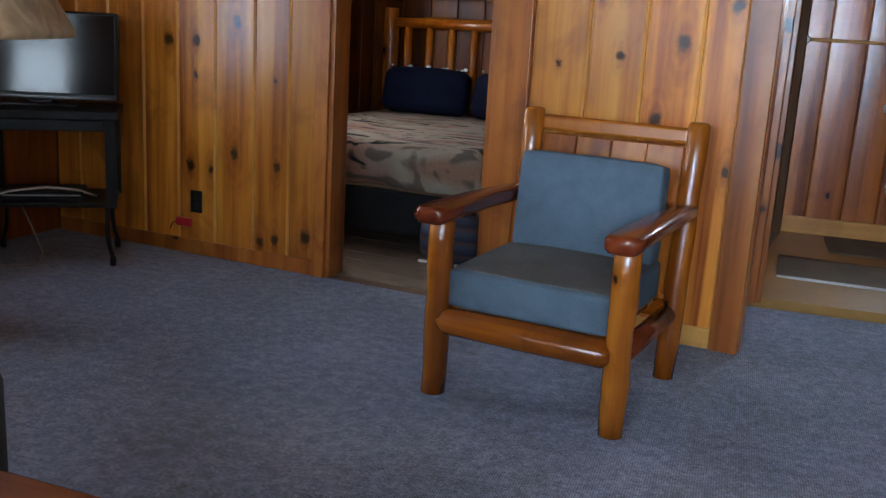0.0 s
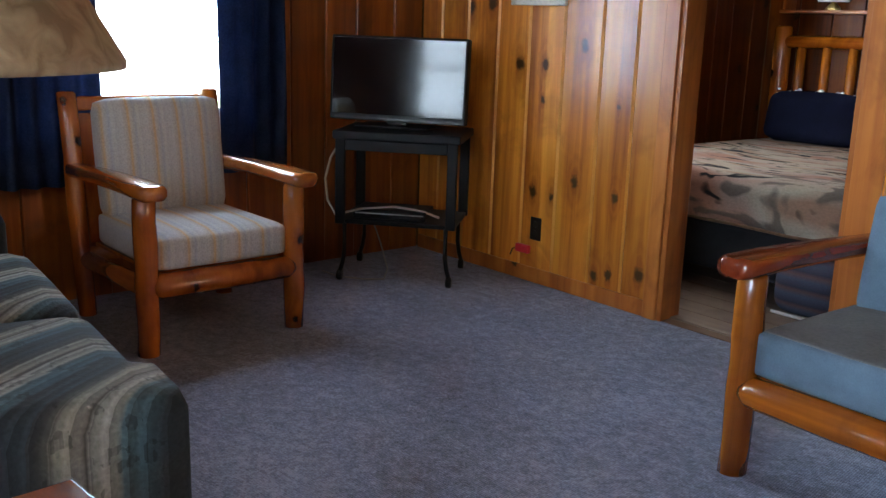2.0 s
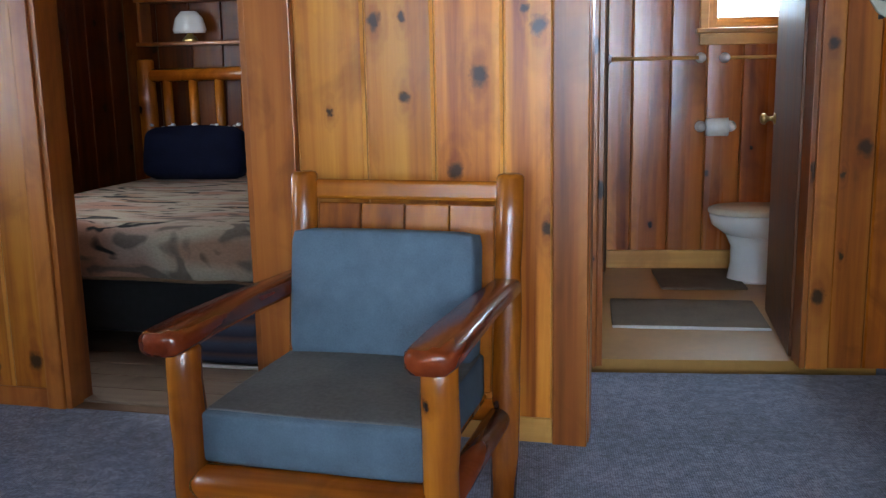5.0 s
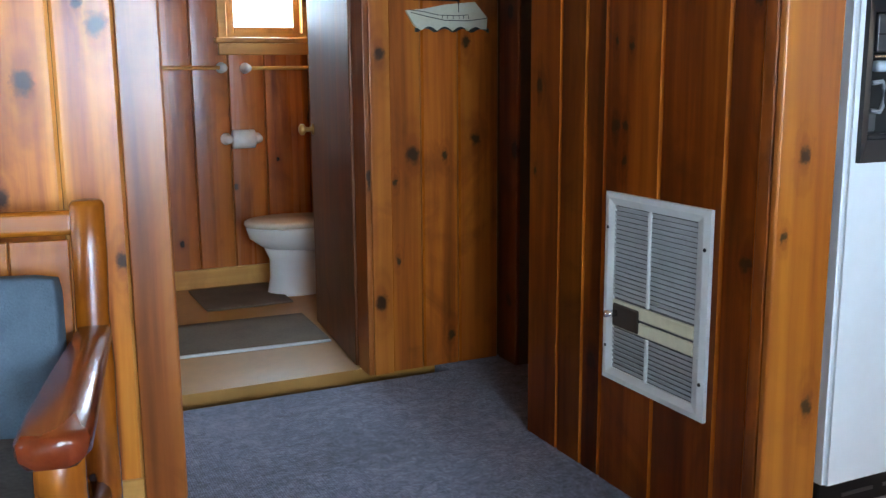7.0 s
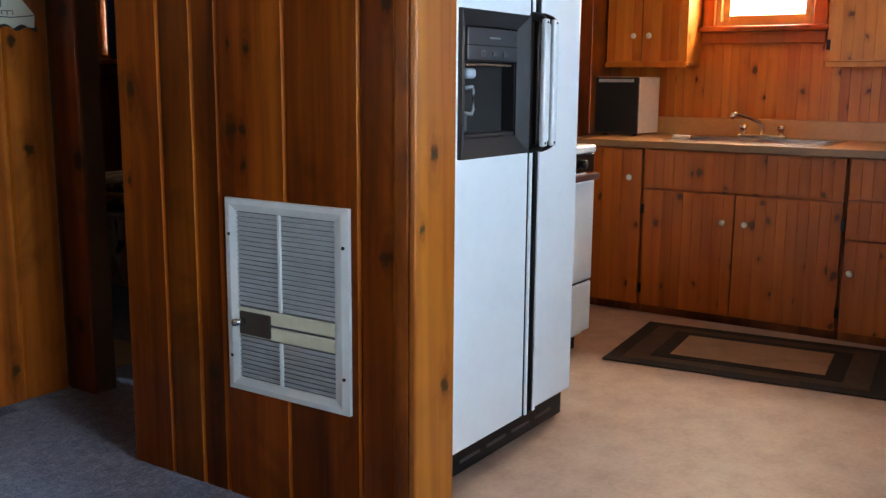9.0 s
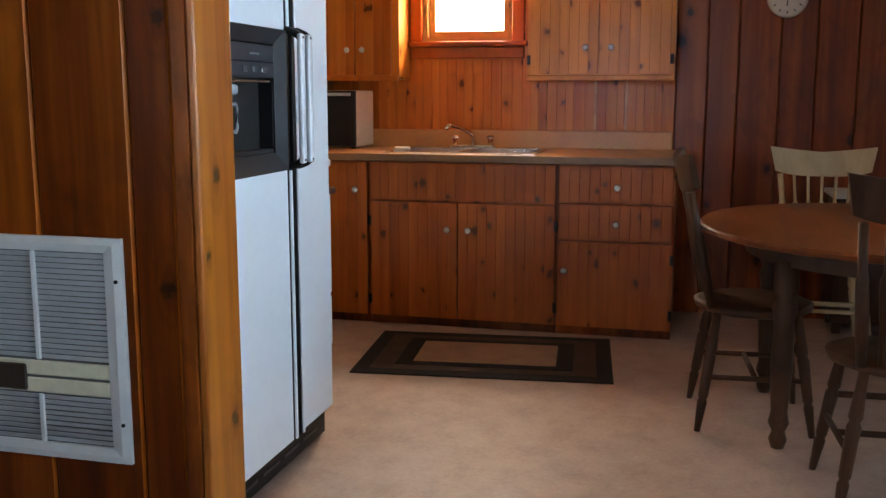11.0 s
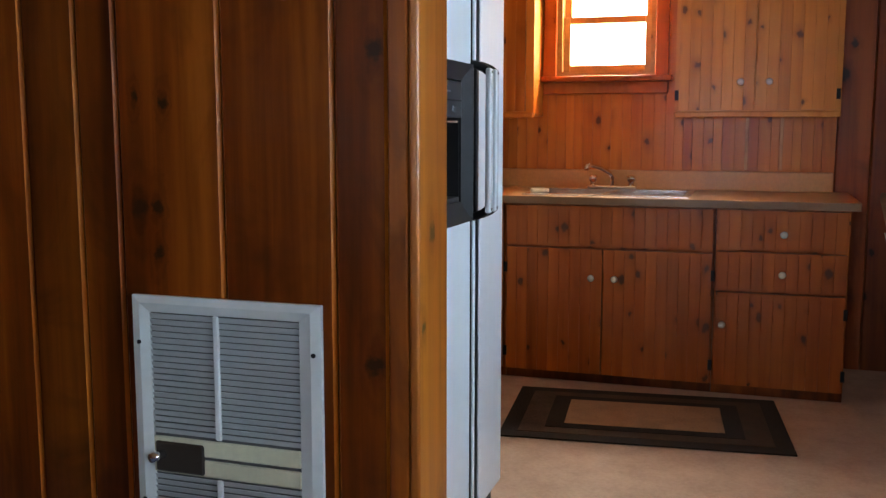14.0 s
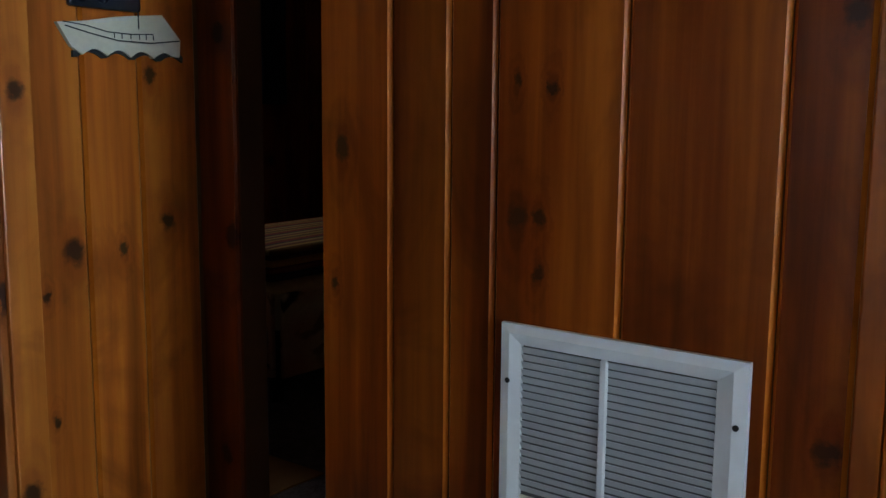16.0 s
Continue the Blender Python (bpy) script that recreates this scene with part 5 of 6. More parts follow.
part("handle", rod((0.165, -0.17, 0.66), (0.165, -0.10, 0.655), 0.007), CHROME, toilet)
tph = thing("toilet_paper_holder", pose(1.33, 5.70, 0.85), "white ceramic holder with a toilet paper roll", "paper holder")
for x in (-0.085, 0.085):
    part("bracket", tube([(0, 0.035, 0.035, 0, 0), (0.015, 0.033, 0.033, 0, 0), (0.035, 0.018, 0.018, 0, 0), (0.075, 0.022, 0.022, 0, 0)], 16, True, None, pose(x, -0.001, 0, 90, 0, 0)), PORCELAIN, tph, smooth=True)
part("paper_roll", rod((-0.06, -0.062, 0), (0.06, -0.062, 0), 0.052, 22), plain("white_paper", (0.80, 0.80, 0.78), 0.9), tph, smooth=True)
for k, (x0, x1, z) in enumerate(((0.70, 1.235, 1.245), (1.37, 1.95, 1.242))):
    tb = thing("towel_bar", pose(0, 5.70, z), "wooden towel bar on white ceramic brackets", "towel bar", "towel bars")
    part("bar", rod((x0, -0.055, 0), (x1, -0.055, 0), 0.011, 10), PINE_PALE, tb, smooth=True)
    for x in (x0, x1):
        part("bracket", tube([(0, 0.032, 0.032, 0, 0), (0.014, 0.030, 0.030, 0, 0), (0.030, 0.017, 0.017, 0, 0), (0.070, 0.021, 0.021, 0, 0)], 16, True, None, pose(x, -0.001, 0, 90, 0, 0)), PORCELAIN, tb, smooth=True)
MAT_GREY = plain("grey_bath_mat", (0.15, 0.112, 0.080), 0.95, noise_scale=80, amount=0.25, bump_by=0.6)
bm1 = thing("bath_mat", pose(1.02, 4.60, 0.006, 0, 0, -3), "grey-brown bath mat with a white fringe edge", "bath mat", "bath mats")
part("mat_cloth", rounded(0.72, 0.52, 0.014, 0.006, 0.003, 8), MAT_GREY, bm1, smooth=True)
part("fringe", rounded(0.72, 0.022, 0.012, 0.005, 0.0, 5, pose(0, -0.271, 0)), plain("white_fringe", (0.66, 0.66, 0.64), 0.9), bm1, smooth=True)
bm2 = thing("contour_mat", pose(1.20, 5.36, 0.006), "grey contour mat round the toilet foot", "bath mat", "bath mats")
part("mat_cloth", rounded(0.46, 0.50, 0.014, 0.006, 0.003, 8), MAT_GREY, bm2, smooth=True)

# ---- hall and second bedroom ----
sign = thing("ship_plaque", pose(1.715, 3.786, 1.37), "cream ship-shaped wall plaque with dark scalloped waves", "wall plaque")
CREAM = plain("cream_painted_plaque", (0.60, 0.58, 0.46), 0.5, noise_scale=60, amount=0.1)
INK = plain("dark_line_paint", (0.02, 0.025, 0.03), 0.4)


def plate(points, y0, y1):
    bm = bmesh.new()
    f = [bm.verts.new((x, y0, z)) for x, z in points]
    k = [bm.verts.new((x, y1, z)) for x, z in points]
    bm.faces.new(f)
    bm.faces.new(k[::-1])
    n = len(points)
    for i in range(n):
        bm.faces.new((f[i], k[i], k[(i + 1) % n], f[(i + 1) % n]))
    bmesh.ops.recalc_face_normals(bm, faces=bm.faces)
    return bm


waves = []
for k in range(29):
    u = k / 28
    waves.append((0.155 - 0.275 * u, 0.008 + 0.016 * abs(math.sin(math.pi * 4 * u))))
part("hull", plate([(-0.185, 0.083), (-0.10, 0.092), (-0.02, 0.108), (0.115, 0.122), (0.172, 0.060), (0.168, 0.015)] + waves[1:] + [(-0.150, 0.028)], -0.016, -0.002), CREAM, sign)
lowerwave = [(0.182 - 0.325 * k / 28, 0.014 + 0.018 * abs(math.sin(math.pi * 4 * k / 28 + 0.2))) for k in range(29)]
part("waves", plate(lowerwave + [(x, z - 0.016) for x, z in lowerwave[::-1]], -0.010, -0.001), INK, sign)
part("deck_line", bent_rod([(-0.165, -0.017, 0.076), (-0.10, -0.017, 0.062), (-0.02, -0.017, 0.048), (0.08, -0.017, 0.047), (0.168, -0.017, 0.058)], 0.0018, 6), INK, sign)
part("rail_line", bent_rod([(-0.17, -0.017, 0.085), (-0.11, -0.017, 0.080), (-0.05, -0.017, 0.068), (0.02, -0.017, 0.066), (0.085, -0.017, 0.070), (0.086, -0.017, 0.055)], 0.0016, 6), INK, sign)
for x in (-0.03, -0.008, 0.018, 0.044, 0.064):
    part("rail_post", rod((x, -0.017, 0.054), (x, -0.017, 0.067), 0.0014, 6), INK, sign)
part("mast", rod((0.042, -0.017, 0.080), (0.042, -0.017, 0.28), 0.002, 6), INK, sign)
part("cabin", box(-0.155, 0.05, -0.022, -0.003, 0.122, 0.20, 0.008, 2), plain("glossy_black_plaque", (0.015, 0.018, 0.022), 0.15, coat=0.5), sign)
for x in (-0.12, -0.06):
    part("porthole", tube([(0, 0.016, 0.016, 0, 0), (0.004, 0.014, 0.014, 0, 0)], 14, True, None, pose(x, -0.0215, 0.15, 90, 0, 0)), plain("black_gloss", (0.01, 0.01, 0.012), 0.08, coat=0.8), sign, smooth=True)
bed2 = thing("bed", pose(3.58, 5.12, 0), "second bed with a cream spread, half hidden by the wall", "bed")
part("box_spring", box(-0.68, 0.72, -0.60, 0.74, 0.12, 0.32, 0.02, 2), DARK_BED, bed2)
part("mattress", rounded(1.42, 1.36, 0.22, 0.05, 0.01, 7, pose(0.02, 0.07, 0.315)), plain("cream_spread", (0.50, 0.42, 0.30), 0.95, noise_scale=14, amount=0.35), bed2, smooth=True)
part("skirt_cloth", box(-0.715, -0.69, -0.60, 0.70, 0.14, 0.50, 0.008, 2), QUILT, bed2, "cream patterned spread hanging down")
part("skirt_cloth", box(-0.69, 0.70, -0.645, -0.62, 0.14, 0.50, 0.008, 2), QUILT, bed2, "cream patterned spread hanging down")
for x in (-0.6, 0.64):
    for y in (-0.5, 0.66):
        part("leg", rod((x, y, 0), (x, y, 0.13), 0.03), BLACK_METAL, bed2)
bk = thing("folded_blanket", pose(3.58, 4.95, 0.532, 0, 0, 4), "striped southwestern blanket folded on the second bed", "blanket")
part("cloth", rounded(1.40, 0.70, 0.030, 0.014, 0.01, 9), plain("navy_wool", (0.03, 0.035, 0.06), 0.95, noise_scale=90, amount=0.3), bk, smooth=True)
part("cloth", rounded(1.38, 0.69, 0.032, 0.014, 0.01, 9, pose(0, 0.004, 0.029)), stripes_material("red_striped_wool", "y", [(0, (0.22, 0.03, 0.02)), (0.4, (0.10, 0.02, 0.015)), (0.6, (0.55, 0.38, 0.16)), (1, (0.22, 0.03, 0.02))], 9), bk, smooth=True)
part("cloth", rounded(1.39, 0.70, 0.030, 0.014, 0.01, 9, pose(0, 0, 0.060)), plain("gold_wool", (0.70, 0.38, 0.06), 0.95, noise_scale=90, amount=0.3), bk, smooth=True)
part("cloth", rounded(1.37, 0.68, 0.020, 0.009, 0.01, 9, pose(0, 0, 0.089)), plain("brown_wool", (0.10, 0.035, 0.02), 0.95, noise_scale=90, amount=0.3), bk, smooth=True)
part("cloth", rounded(1.38, 0.69, 0.034, 0.014, 0.01, 9, pose(0, 0.003, 0.108)), SERAPE, bk, smooth=True)
curtain(pose(3.80, 5.86, 1.28), 0.42, 0.85, 5, "dark curtain at the second bedroom window", NAVY_CURTAIN)
# ---- heater in the partition ----
HX = 1.621
heater = thing("wall_heater", Matrix(), "grey louvred gas heater set in the pine wall", "heater")
y0, y1, z0, z1 = 2.078, 2.522, 0.331, 0.882
f0, f1, fz = 0.050, 0.040, 0.036
# mitred frame: each bar slopes from its proud outer edge down to the grille
outer = ((y0, z0), (y1, z0), (y1, z1), (y0, z1))
inner = ((y0 + f0, z0 + fz), (y1 - f1, z0 + fz), (y1 - f1, z1 - fz), (y0 + f0, z1 - fz))
for k in range(4):
    q = (k + 1) % 4
    bm = bmesh.new()
    flat = [tuple(o + (i - o) * 0.45 for o, i in zip(outer[n], inner[n])) for n in range(4)]
    rows = [[bm.verts.new((x, p[0], p[1])) for x, p in ((HX - 0.001, c[n]), (HX - 0.012, c[n]), (HX - 0.015, d[n]), (HX - 0.009, e[n]), (HX - 0.001, e[n]))] for n in (k, q) for c, d, e in ((outer, flat, inner),)]
    for n in range(5):
        bm.faces.new((rows[0][n], rows[0][(n + 1) % 5], rows[1][(n + 1) % 5], rows[1][n]))
    bm.faces.new(rows[0])
    bm.faces.new(rows[1][::-1])
    bmesh.ops.recalc_face_normals(bm, faces=bm.faces)
    part("frame_bar", bm, GREY_LIGHT, heater)
part("back_panel", box(HX - 0.002, HX - 0.001, y0 + f0, y1 - f1, z0 + fz, z1 - fz), plain("dark_heater_inside", (0.10, 0.10, 0.10), 0.6), heater)
ym = 2.320
for c, d in ((z0 + fz, 0.491), (0.577, z1 - fz)):
    part("centre_bar", box(HX - 0.013, HX - 0.006, ym - 0.0075, ym + 0.0075, c, d, 0.003, 1), GREY_LIGHT, heater)
louvre = None
for a, b in ((0.370, 0.490), (0.579, 0.844)):
    n = int((b - a) / 0.0128)
    for k in range(n):
        zz = a + (b - a) * (k + 0.5) / n
        if louvre is None:
            louvre = part("louvre", box(-0.0007, 0.0007, -0.176, 0.176, -0.0068, 0.0068), GREY_PAINT, heater, m=pose(HX - 0.0065, (y0 + f0 + y1 - f1) / 2, zz, 0, -30, 0))
        else:
            ob = new("louvre", louvre.data)
            ob.parent, ob.matrix_basis = heater, pose(HX - 0.0065, (y0 + f0 + y1 - f1) / 2, zz, 0, -30, 0)
part("control_band", box(HX - 0.011, HX - 0.003, y0 + f0, y1 - f1, 0.493, 0.530, 0.003, 1), CREAM_METAL, heater, "cream control panel")
part("control_band", box(HX - 0.011, HX - 0.003, y0 + f0, y1 - f1, 0.537, 0.574, 0.003, 1), CREAM_METAL, heater, "cream control panel")
part("control_box", box(HX - 0.016, HX - 0.004, 2.356, 2.476, 0.497, 0.564, 0.004, 1), plain("dark_brown_control", (0.035, 0.025, 0.018), 0.35), heater, "dark control box")
part("control_knob", rod((HX - 0.016, 2.455, 0.537), (HX - 0.050, 2.462, 0.537), 0.010, 14), CHROME, heater, "chrome knob", smooth=True)
for y in (y0 + 0.016, y1 - 0.016):
    for z in (0.43, 0.78):
        part("screw", rod((HX - 0.012, y, z), (HX - 0.0165, y, z), 0.005, 10), BLACK_METAL, heater)

# ---- refrigerator ----
fr = thing("refrigerator", pose(2.355, 2.01, 0), "white side-by-side refrigerator with a black ice dispenser", "refrigerator")
L, S, Rr = -0.374, 0.100, 0.425
part("body", box(L + 0.005, Rr - 0.005, 0.075, 0.80, 0.03, 1.74, 0.008, 2), ENAMEL, fr)
part("kick_plate", box(L + 0.01, Rr - 0.01, 0.03, 0.076, 0.012, 0.105, 0.006, 1), BLACK_PLASTIC, fr, "black kick plate")
for k in range(4):
    part("kick_slot", box(L + 0.10 + k * 0.16, L + 0.22 + k * 0.16, 0.026, 0.031, 0.05, 0.06), plain("grey_slot", (0.05, 0.05, 0.05), 0.5), fr)
for x in (-0.4, 0.4):
    for y in (0.12, 0.72):
        part("foot", turned([(0, 0.02), (0.03, 0.02)], 10, None, pose(x, y, 0)), BLACK_PLASTIC, fr)
HANDLE = plain("pale_grey_handle", (0.72, 0.78, 0.82), 0.2, 0.0, coat=0.4)
GASKET = plain("black_gasket", (0.012, 0.012, 0.012), 0.5)
part("gasket", box(L + 0.01, Rr - 0.01, 0.058, 0.076, 0.11, 1.735), GASKET, fr)
HX0, HX1, HZ0, HZ1 = -0.305, -0.012, 1.040, 1.360
OX0, OX1, OZ0, OZ1 = -0.330, 0.032, 1.000, 1.388
bm = bmesh.new()
for a, b, c, d in ((L, OX0, 0.11, 1.74), (OX1, S - 0.035, 0.11, 1.74), (OX0, OX1, 0.11, OZ0), (OX0, OX1, OZ1, 1.74)):
    box_into(bm, a, b, 0.0, 0.060, c, d)
bmesh.ops.remove_doubles(bm, verts=bm.verts[:], dist=0.0002)
bmesh.ops.bevel(bm, geom=[e for e in bm.edges if abs(e.verts[0].co.x - L) < 1e-4 and abs(e.verts[1].co.x - L) < 1e-4 and e.verts[0].co.y < 0.001 and e.verts[1].co.y < 0.001], offset=0.012, segments=3, affect="EDGES")
dl = part("freezer_door", bm, ENAMEL, fr, "white freezer door")
dr = part("fridge_door", box(S + 0.035, Rr, 0.0, 0.060, 0.11, 1.74, 0.012, 3), ENAMEL, fr, "white refrigerator door")
for x, d in ((S - 0.024, dl), (S + 0.024, dr)):
    part("edge_strip", box(x - 0.011, x + 0.011, -0.004, 0.055, 0.112, 1.735, 0.003, 1), BLACK_PLASTIC, d, "black edge strip")
    part("trim_strip", box(x - 0.0075 + (0.004 if x > S else -0.004), x + 0.0075 + (0.004 if x > S else -0.004), -0.012, -0.004, 0.112, 0.985, 0.003, 1), ENAMEL, d)
    part("trim_strip", box(x - 0.0075 + (0.004 if x > S else -0.004), x + 0.0075 + (0.004 if x > S else -0.004), -0.012, -0.004, 1.415, 1.735, 0.003, 1), ENAMEL, d)
    xo = x + (0.006 if x > S else -0.006)
    part("handle", box(xo - 0.0155, xo + 0.0155, -0.060, -0.044, 1.004, 1.396, 0.006, 3), HANDLE, d, "pale grey flat handle bar")
    for z, dz in ((1.386, 0.014), (1.014, -0.014)):
        part("handle_bracket", bent_rod([(xo, -0.051, z - dz * 0.4), (xo, -0.050, z), (xo, -0.038, z + dz * 0.7), (xo, -0.018, z + dz * 1.3), (xo, -0.002, z + dz * 1.6)], 0.012, 10), BLACK_PLASTIC, d, "black handle bracket", smooth=True)
DX0, DX1, DZ0, DZ1 = -0.345, 0.046, 0.985, 1.404
CHARCOAL = plain("charcoal_plastic", (0.013, 0.0135, 0.016), 0.5)
LEGEND = plain("grey_legend", (0.24, 0.26, 0.28), 0.4)
# a frame whose four sides slope inwards to the recess
outer, inner = ((DX0, DZ0), (DX1, DZ0), (DX1, DZ1), (DX0, DZ1)), ((HX0, HZ0), (HX1, HZ0), (HX1, HZ1), (HX0, HZ1))
for k in range(4):
    q = (k + 1) % 4
    bm = bmesh.new()
    ring = [[bm.verts.new((p[0], y, p[1])) for p in (outer[k], outer[q], inner[q], inner[k])] for y in (0.004, -0.014)]
    for v in ring[1][2:]:
        v.co.y = 0.003
    for v in ring[0][2:]:
        v.co.y = 0.012
    for n in range(4):
        bm.faces.new((ring[0][n], ring[0][(n + 1) % 4], ring[1][(n + 1) % 4], ring[1][n]))
    bm.faces.new(ring[0])
    bm.faces.new(ring[1][::-1])
    bmesh.ops.recalc_face_normals(bm, faces=bm.faces)
    part("dispenser_frame", bm, CHARCOAL, dl, "charcoal dispenser frame")
part("dispenser_recess", box(OX0, OX1, 0.052, 0.058, OZ0, OZ1), plain("black_recess", (0.003, 0.003, 0.0035), 0.7), dl)
for a, b in ((HX0, HX0 + 0.004), (HX1 - 0.004, HX1)):
    part("recess_side", box(a, b, 0.008, 0.052, HZ0, HZ1), CHARCOAL, dl)
part("drip_tray", box(HX0 + 0.004, HX1 - 0.004, 0.006, 0.052, HZ0, HZ0 + 0.014, 0.003, 1), CHARCOAL, dl)
panel = part("dispenser_panel", box(HX0 + 0.006, HX1 - 0.006, -0.002, 0.050, 1.262, HZ1 - 0.004, 0.004, 2), plain("blue_grey_panel", (0.030, 0.034, 0.042), 0.35), dl, "blue-grey control panel")
part("panel_seam", box(HX0 + 0.008, HX1 - 0.008, -0.0035, -0.0015, 1.304, 1.308), BLACK_PLASTIC, panel)
part("legend_bar", box(-0.180, -0.120, -0.0035, -0.0018, 1.326, 1.331), LEGEND, panel)
for x in (-0.215, -0.155, -0.095):
    part("button", box(x - 0.012, x + 0.012, -0.006, -0.001, 1.276, 1.292, 0.002, 1), plain("dark_button", (0.055, 0.06, 0.07), 0.4), panel)
part("spout_bar", box(HX0 + 0.008, HX1 - 0.03, 0.002, 0.010, 1.248, 1.255, 0.002, 1), plain("copper_trim", (0.55, 0.40, 0.30), 0.25, 0.8), dl)
part("water_nozzle", rounded(0.050, 0.030, 0.030, 0.012, 0.0, 4, pose(-0.258, 0.020, 1.212)), plain("pale_blue_plastic", (0.34, 0.40, 0.46), 0.25), dl, "pale blue water nozzle", smooth=True)
part("lever", bent_rod([(-0.290, 0.012, 1.185), (-0.262, 0.006, 1.188), (-0.256, 0.006, 1.175), (-0.256, 0.006, 1.125), (-0.264, 0.006, 1.112), (-0.290, 0.012, 1.115)], 0.006, 8), LEGEND, dl, "grey dispenser lever", smooth=True)
part("water_chute", box(-0.285, -0.245, 0.030, 0.051, 1.060, 1.110, 0.004, 1), plain("dark_grey_plastic", (0.07, 0.075, 0.08), 0.35), dl)

# ---- stove ----
st = thing("stove", pose(3.27, 2.35, 0), "white gas stove with a dark control panel", "stove")
part("body", box(-0.375, 0.375, 0.03, 0.52, 0.07, 0.90, 0.006, 2), ENAMEL, st)
part("cooktop", box(-0.378, 0.378, -0.012, 0.52, 0.90, 0.935, 0.010, 3), ENAMEL, st)
part("control_panel", box(-0.372, 0.372, -0.004, 0.03, 0.815, 0.898, 0.004, 1), plain("black_control_glass", (0.015, 0.014, 0.015), 0.15), st, "black control panel")
part("oven_door", box(-0.370, 0.370, -0.012, 0.03, 0.335, 0.785, 0.010, 2), ENAMEL, st)
part("door_handle", box(-0.366, 0.366, -0.038, -0.010, 0.785, 0.813, 0.006, 2), plain("dark_handle", (0.10, 0.045, 0.040), 0.3), st, "dark red-brown handle strip")
part("drawer", box(-0.370, 0.370, -0.010, 0.03, 0.10, 0.325, 0.008, 2), ENAMEL, st)
part("drawer_gap", box(-0.368, 0.368, 0.0, 0.03, 0.325, 0.335), BLACK_PLASTIC, st)
for x in (-0.24, -0.10, 0.10, 0.24):
    part("knob", rod((x, -0.004, 0.857), (x, -0.030, 0.857), 0.019, 14), BLACK_PLASTIC, st, smooth=True)
for x in (-0.19, 0.19):
    for y in (0.12, 0.38):
        part("burner_grate", bent_rod([(x + 0.09 * math.cos(a * math.pi / 6), y + 0.09 * math.sin(a * math.pi / 6), 0.950) for a in range(13)], 0.006, 6), BLACK_METAL, st)
part("base", box(-0.36, 0.36, 0.06, 0.50, 0.0, 0.071), BLACK_PLASTIC, st)

# ---- base cabinets ----
KNOB = plain("white_china_knob", (0.78, 0.76, 0.72), 0.2, coat=0.5)
XF = 4.436
BOARDS = {}


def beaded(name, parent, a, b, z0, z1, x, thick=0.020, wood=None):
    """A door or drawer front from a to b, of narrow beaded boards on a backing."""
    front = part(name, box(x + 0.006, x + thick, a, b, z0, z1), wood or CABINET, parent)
    n = max(2, round((b - a) / 0.052))
    w, h = (b - a) / n, z1 - z0
    key = (round(w, 4), round(h, 4), wood)
    for k in range(n):
        if key not in BOARDS:
            bm = bmesh.new()
            c = 0.0014
            prof = [(0.0001, 0.006), (0.0001, c), (c, 0.0), (w - c, 0.0), (w - 0.0001, c), (w - 0.0001, 0.006)]
            lo = [bm.verts.new((px, py, 0)) for py, px in prof]
            hi = [bm.verts.new((px, py, h)) for py, px in prof]
            for q in range(5):
                bm.faces.new((lo[q], lo[q + 1], hi[q + 1], hi[q]))
            bm.faces.new(lo)
            bm.faces.new(hi)
            bmesh.ops.recalc_face_normals(bm, faces=bm.faces)
            BOARDS[key] = part("board", bm, wood or CABINET, front, m=pose(x, a + k * w, z0)).data
        else:
            ob = new("board", BOARDS[key])
            ob.parent, ob.matrix_basis = front, pose(x, a + k * w, z0)
    return front


def knob(parent, x, y, z):
    return part("knob", tube([(0, 0.008, 0.008, 0, 0), (0.010, 0.007, 0.007, 0, 0), (0.014, 0.015, 0.015, 0, 0), (0.022, 0.017, 0.017, 0, 0), (0.028, 0.011, 0.011, 0, 0)], 14, True, None, pose(x, y, z, 0, -90, 0)), KNOB, parent, "white china knob", smooth=True)


def hinge(parent, x, y, z):
    return part("hinge", box(x - 0.003, x + 0.001, y - 0.009, y + 0.009, z - 0.025, z + 0.025, 0.001, 1), BLACK_METAL, parent)


def base_unit(y0, y1, label):
    u = thing("base_cabinet", Matrix(), label, "cabinet", "kitchen base cabinets")
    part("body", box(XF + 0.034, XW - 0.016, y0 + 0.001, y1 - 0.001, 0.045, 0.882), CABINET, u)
    # same wood as the cabinet; shade at its foot put into a darker pine
    part("plinth", box(XF + 0.045, XW - 0.03, y0 + 0.001, y1 - 0.001, 0.0, 0.046), PINE_SHADED, u, "plinth coloured dark for the shade at the cabinet foot")
    return u


u = base_unit(0.865, 1.441, "pine base cabinet with two drawers and a door")
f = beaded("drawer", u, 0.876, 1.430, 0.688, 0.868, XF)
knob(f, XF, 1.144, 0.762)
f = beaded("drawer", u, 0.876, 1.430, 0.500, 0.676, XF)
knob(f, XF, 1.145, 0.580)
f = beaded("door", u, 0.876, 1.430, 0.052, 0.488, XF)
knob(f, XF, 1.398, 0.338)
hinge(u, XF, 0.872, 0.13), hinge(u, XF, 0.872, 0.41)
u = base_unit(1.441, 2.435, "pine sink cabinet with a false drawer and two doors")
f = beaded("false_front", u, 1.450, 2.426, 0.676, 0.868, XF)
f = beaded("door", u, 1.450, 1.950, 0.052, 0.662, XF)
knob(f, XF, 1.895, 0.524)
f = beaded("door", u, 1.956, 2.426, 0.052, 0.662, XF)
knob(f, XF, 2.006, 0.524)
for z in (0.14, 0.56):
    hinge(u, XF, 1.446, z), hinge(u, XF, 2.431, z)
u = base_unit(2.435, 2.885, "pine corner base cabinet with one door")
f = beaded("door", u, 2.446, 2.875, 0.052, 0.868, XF)
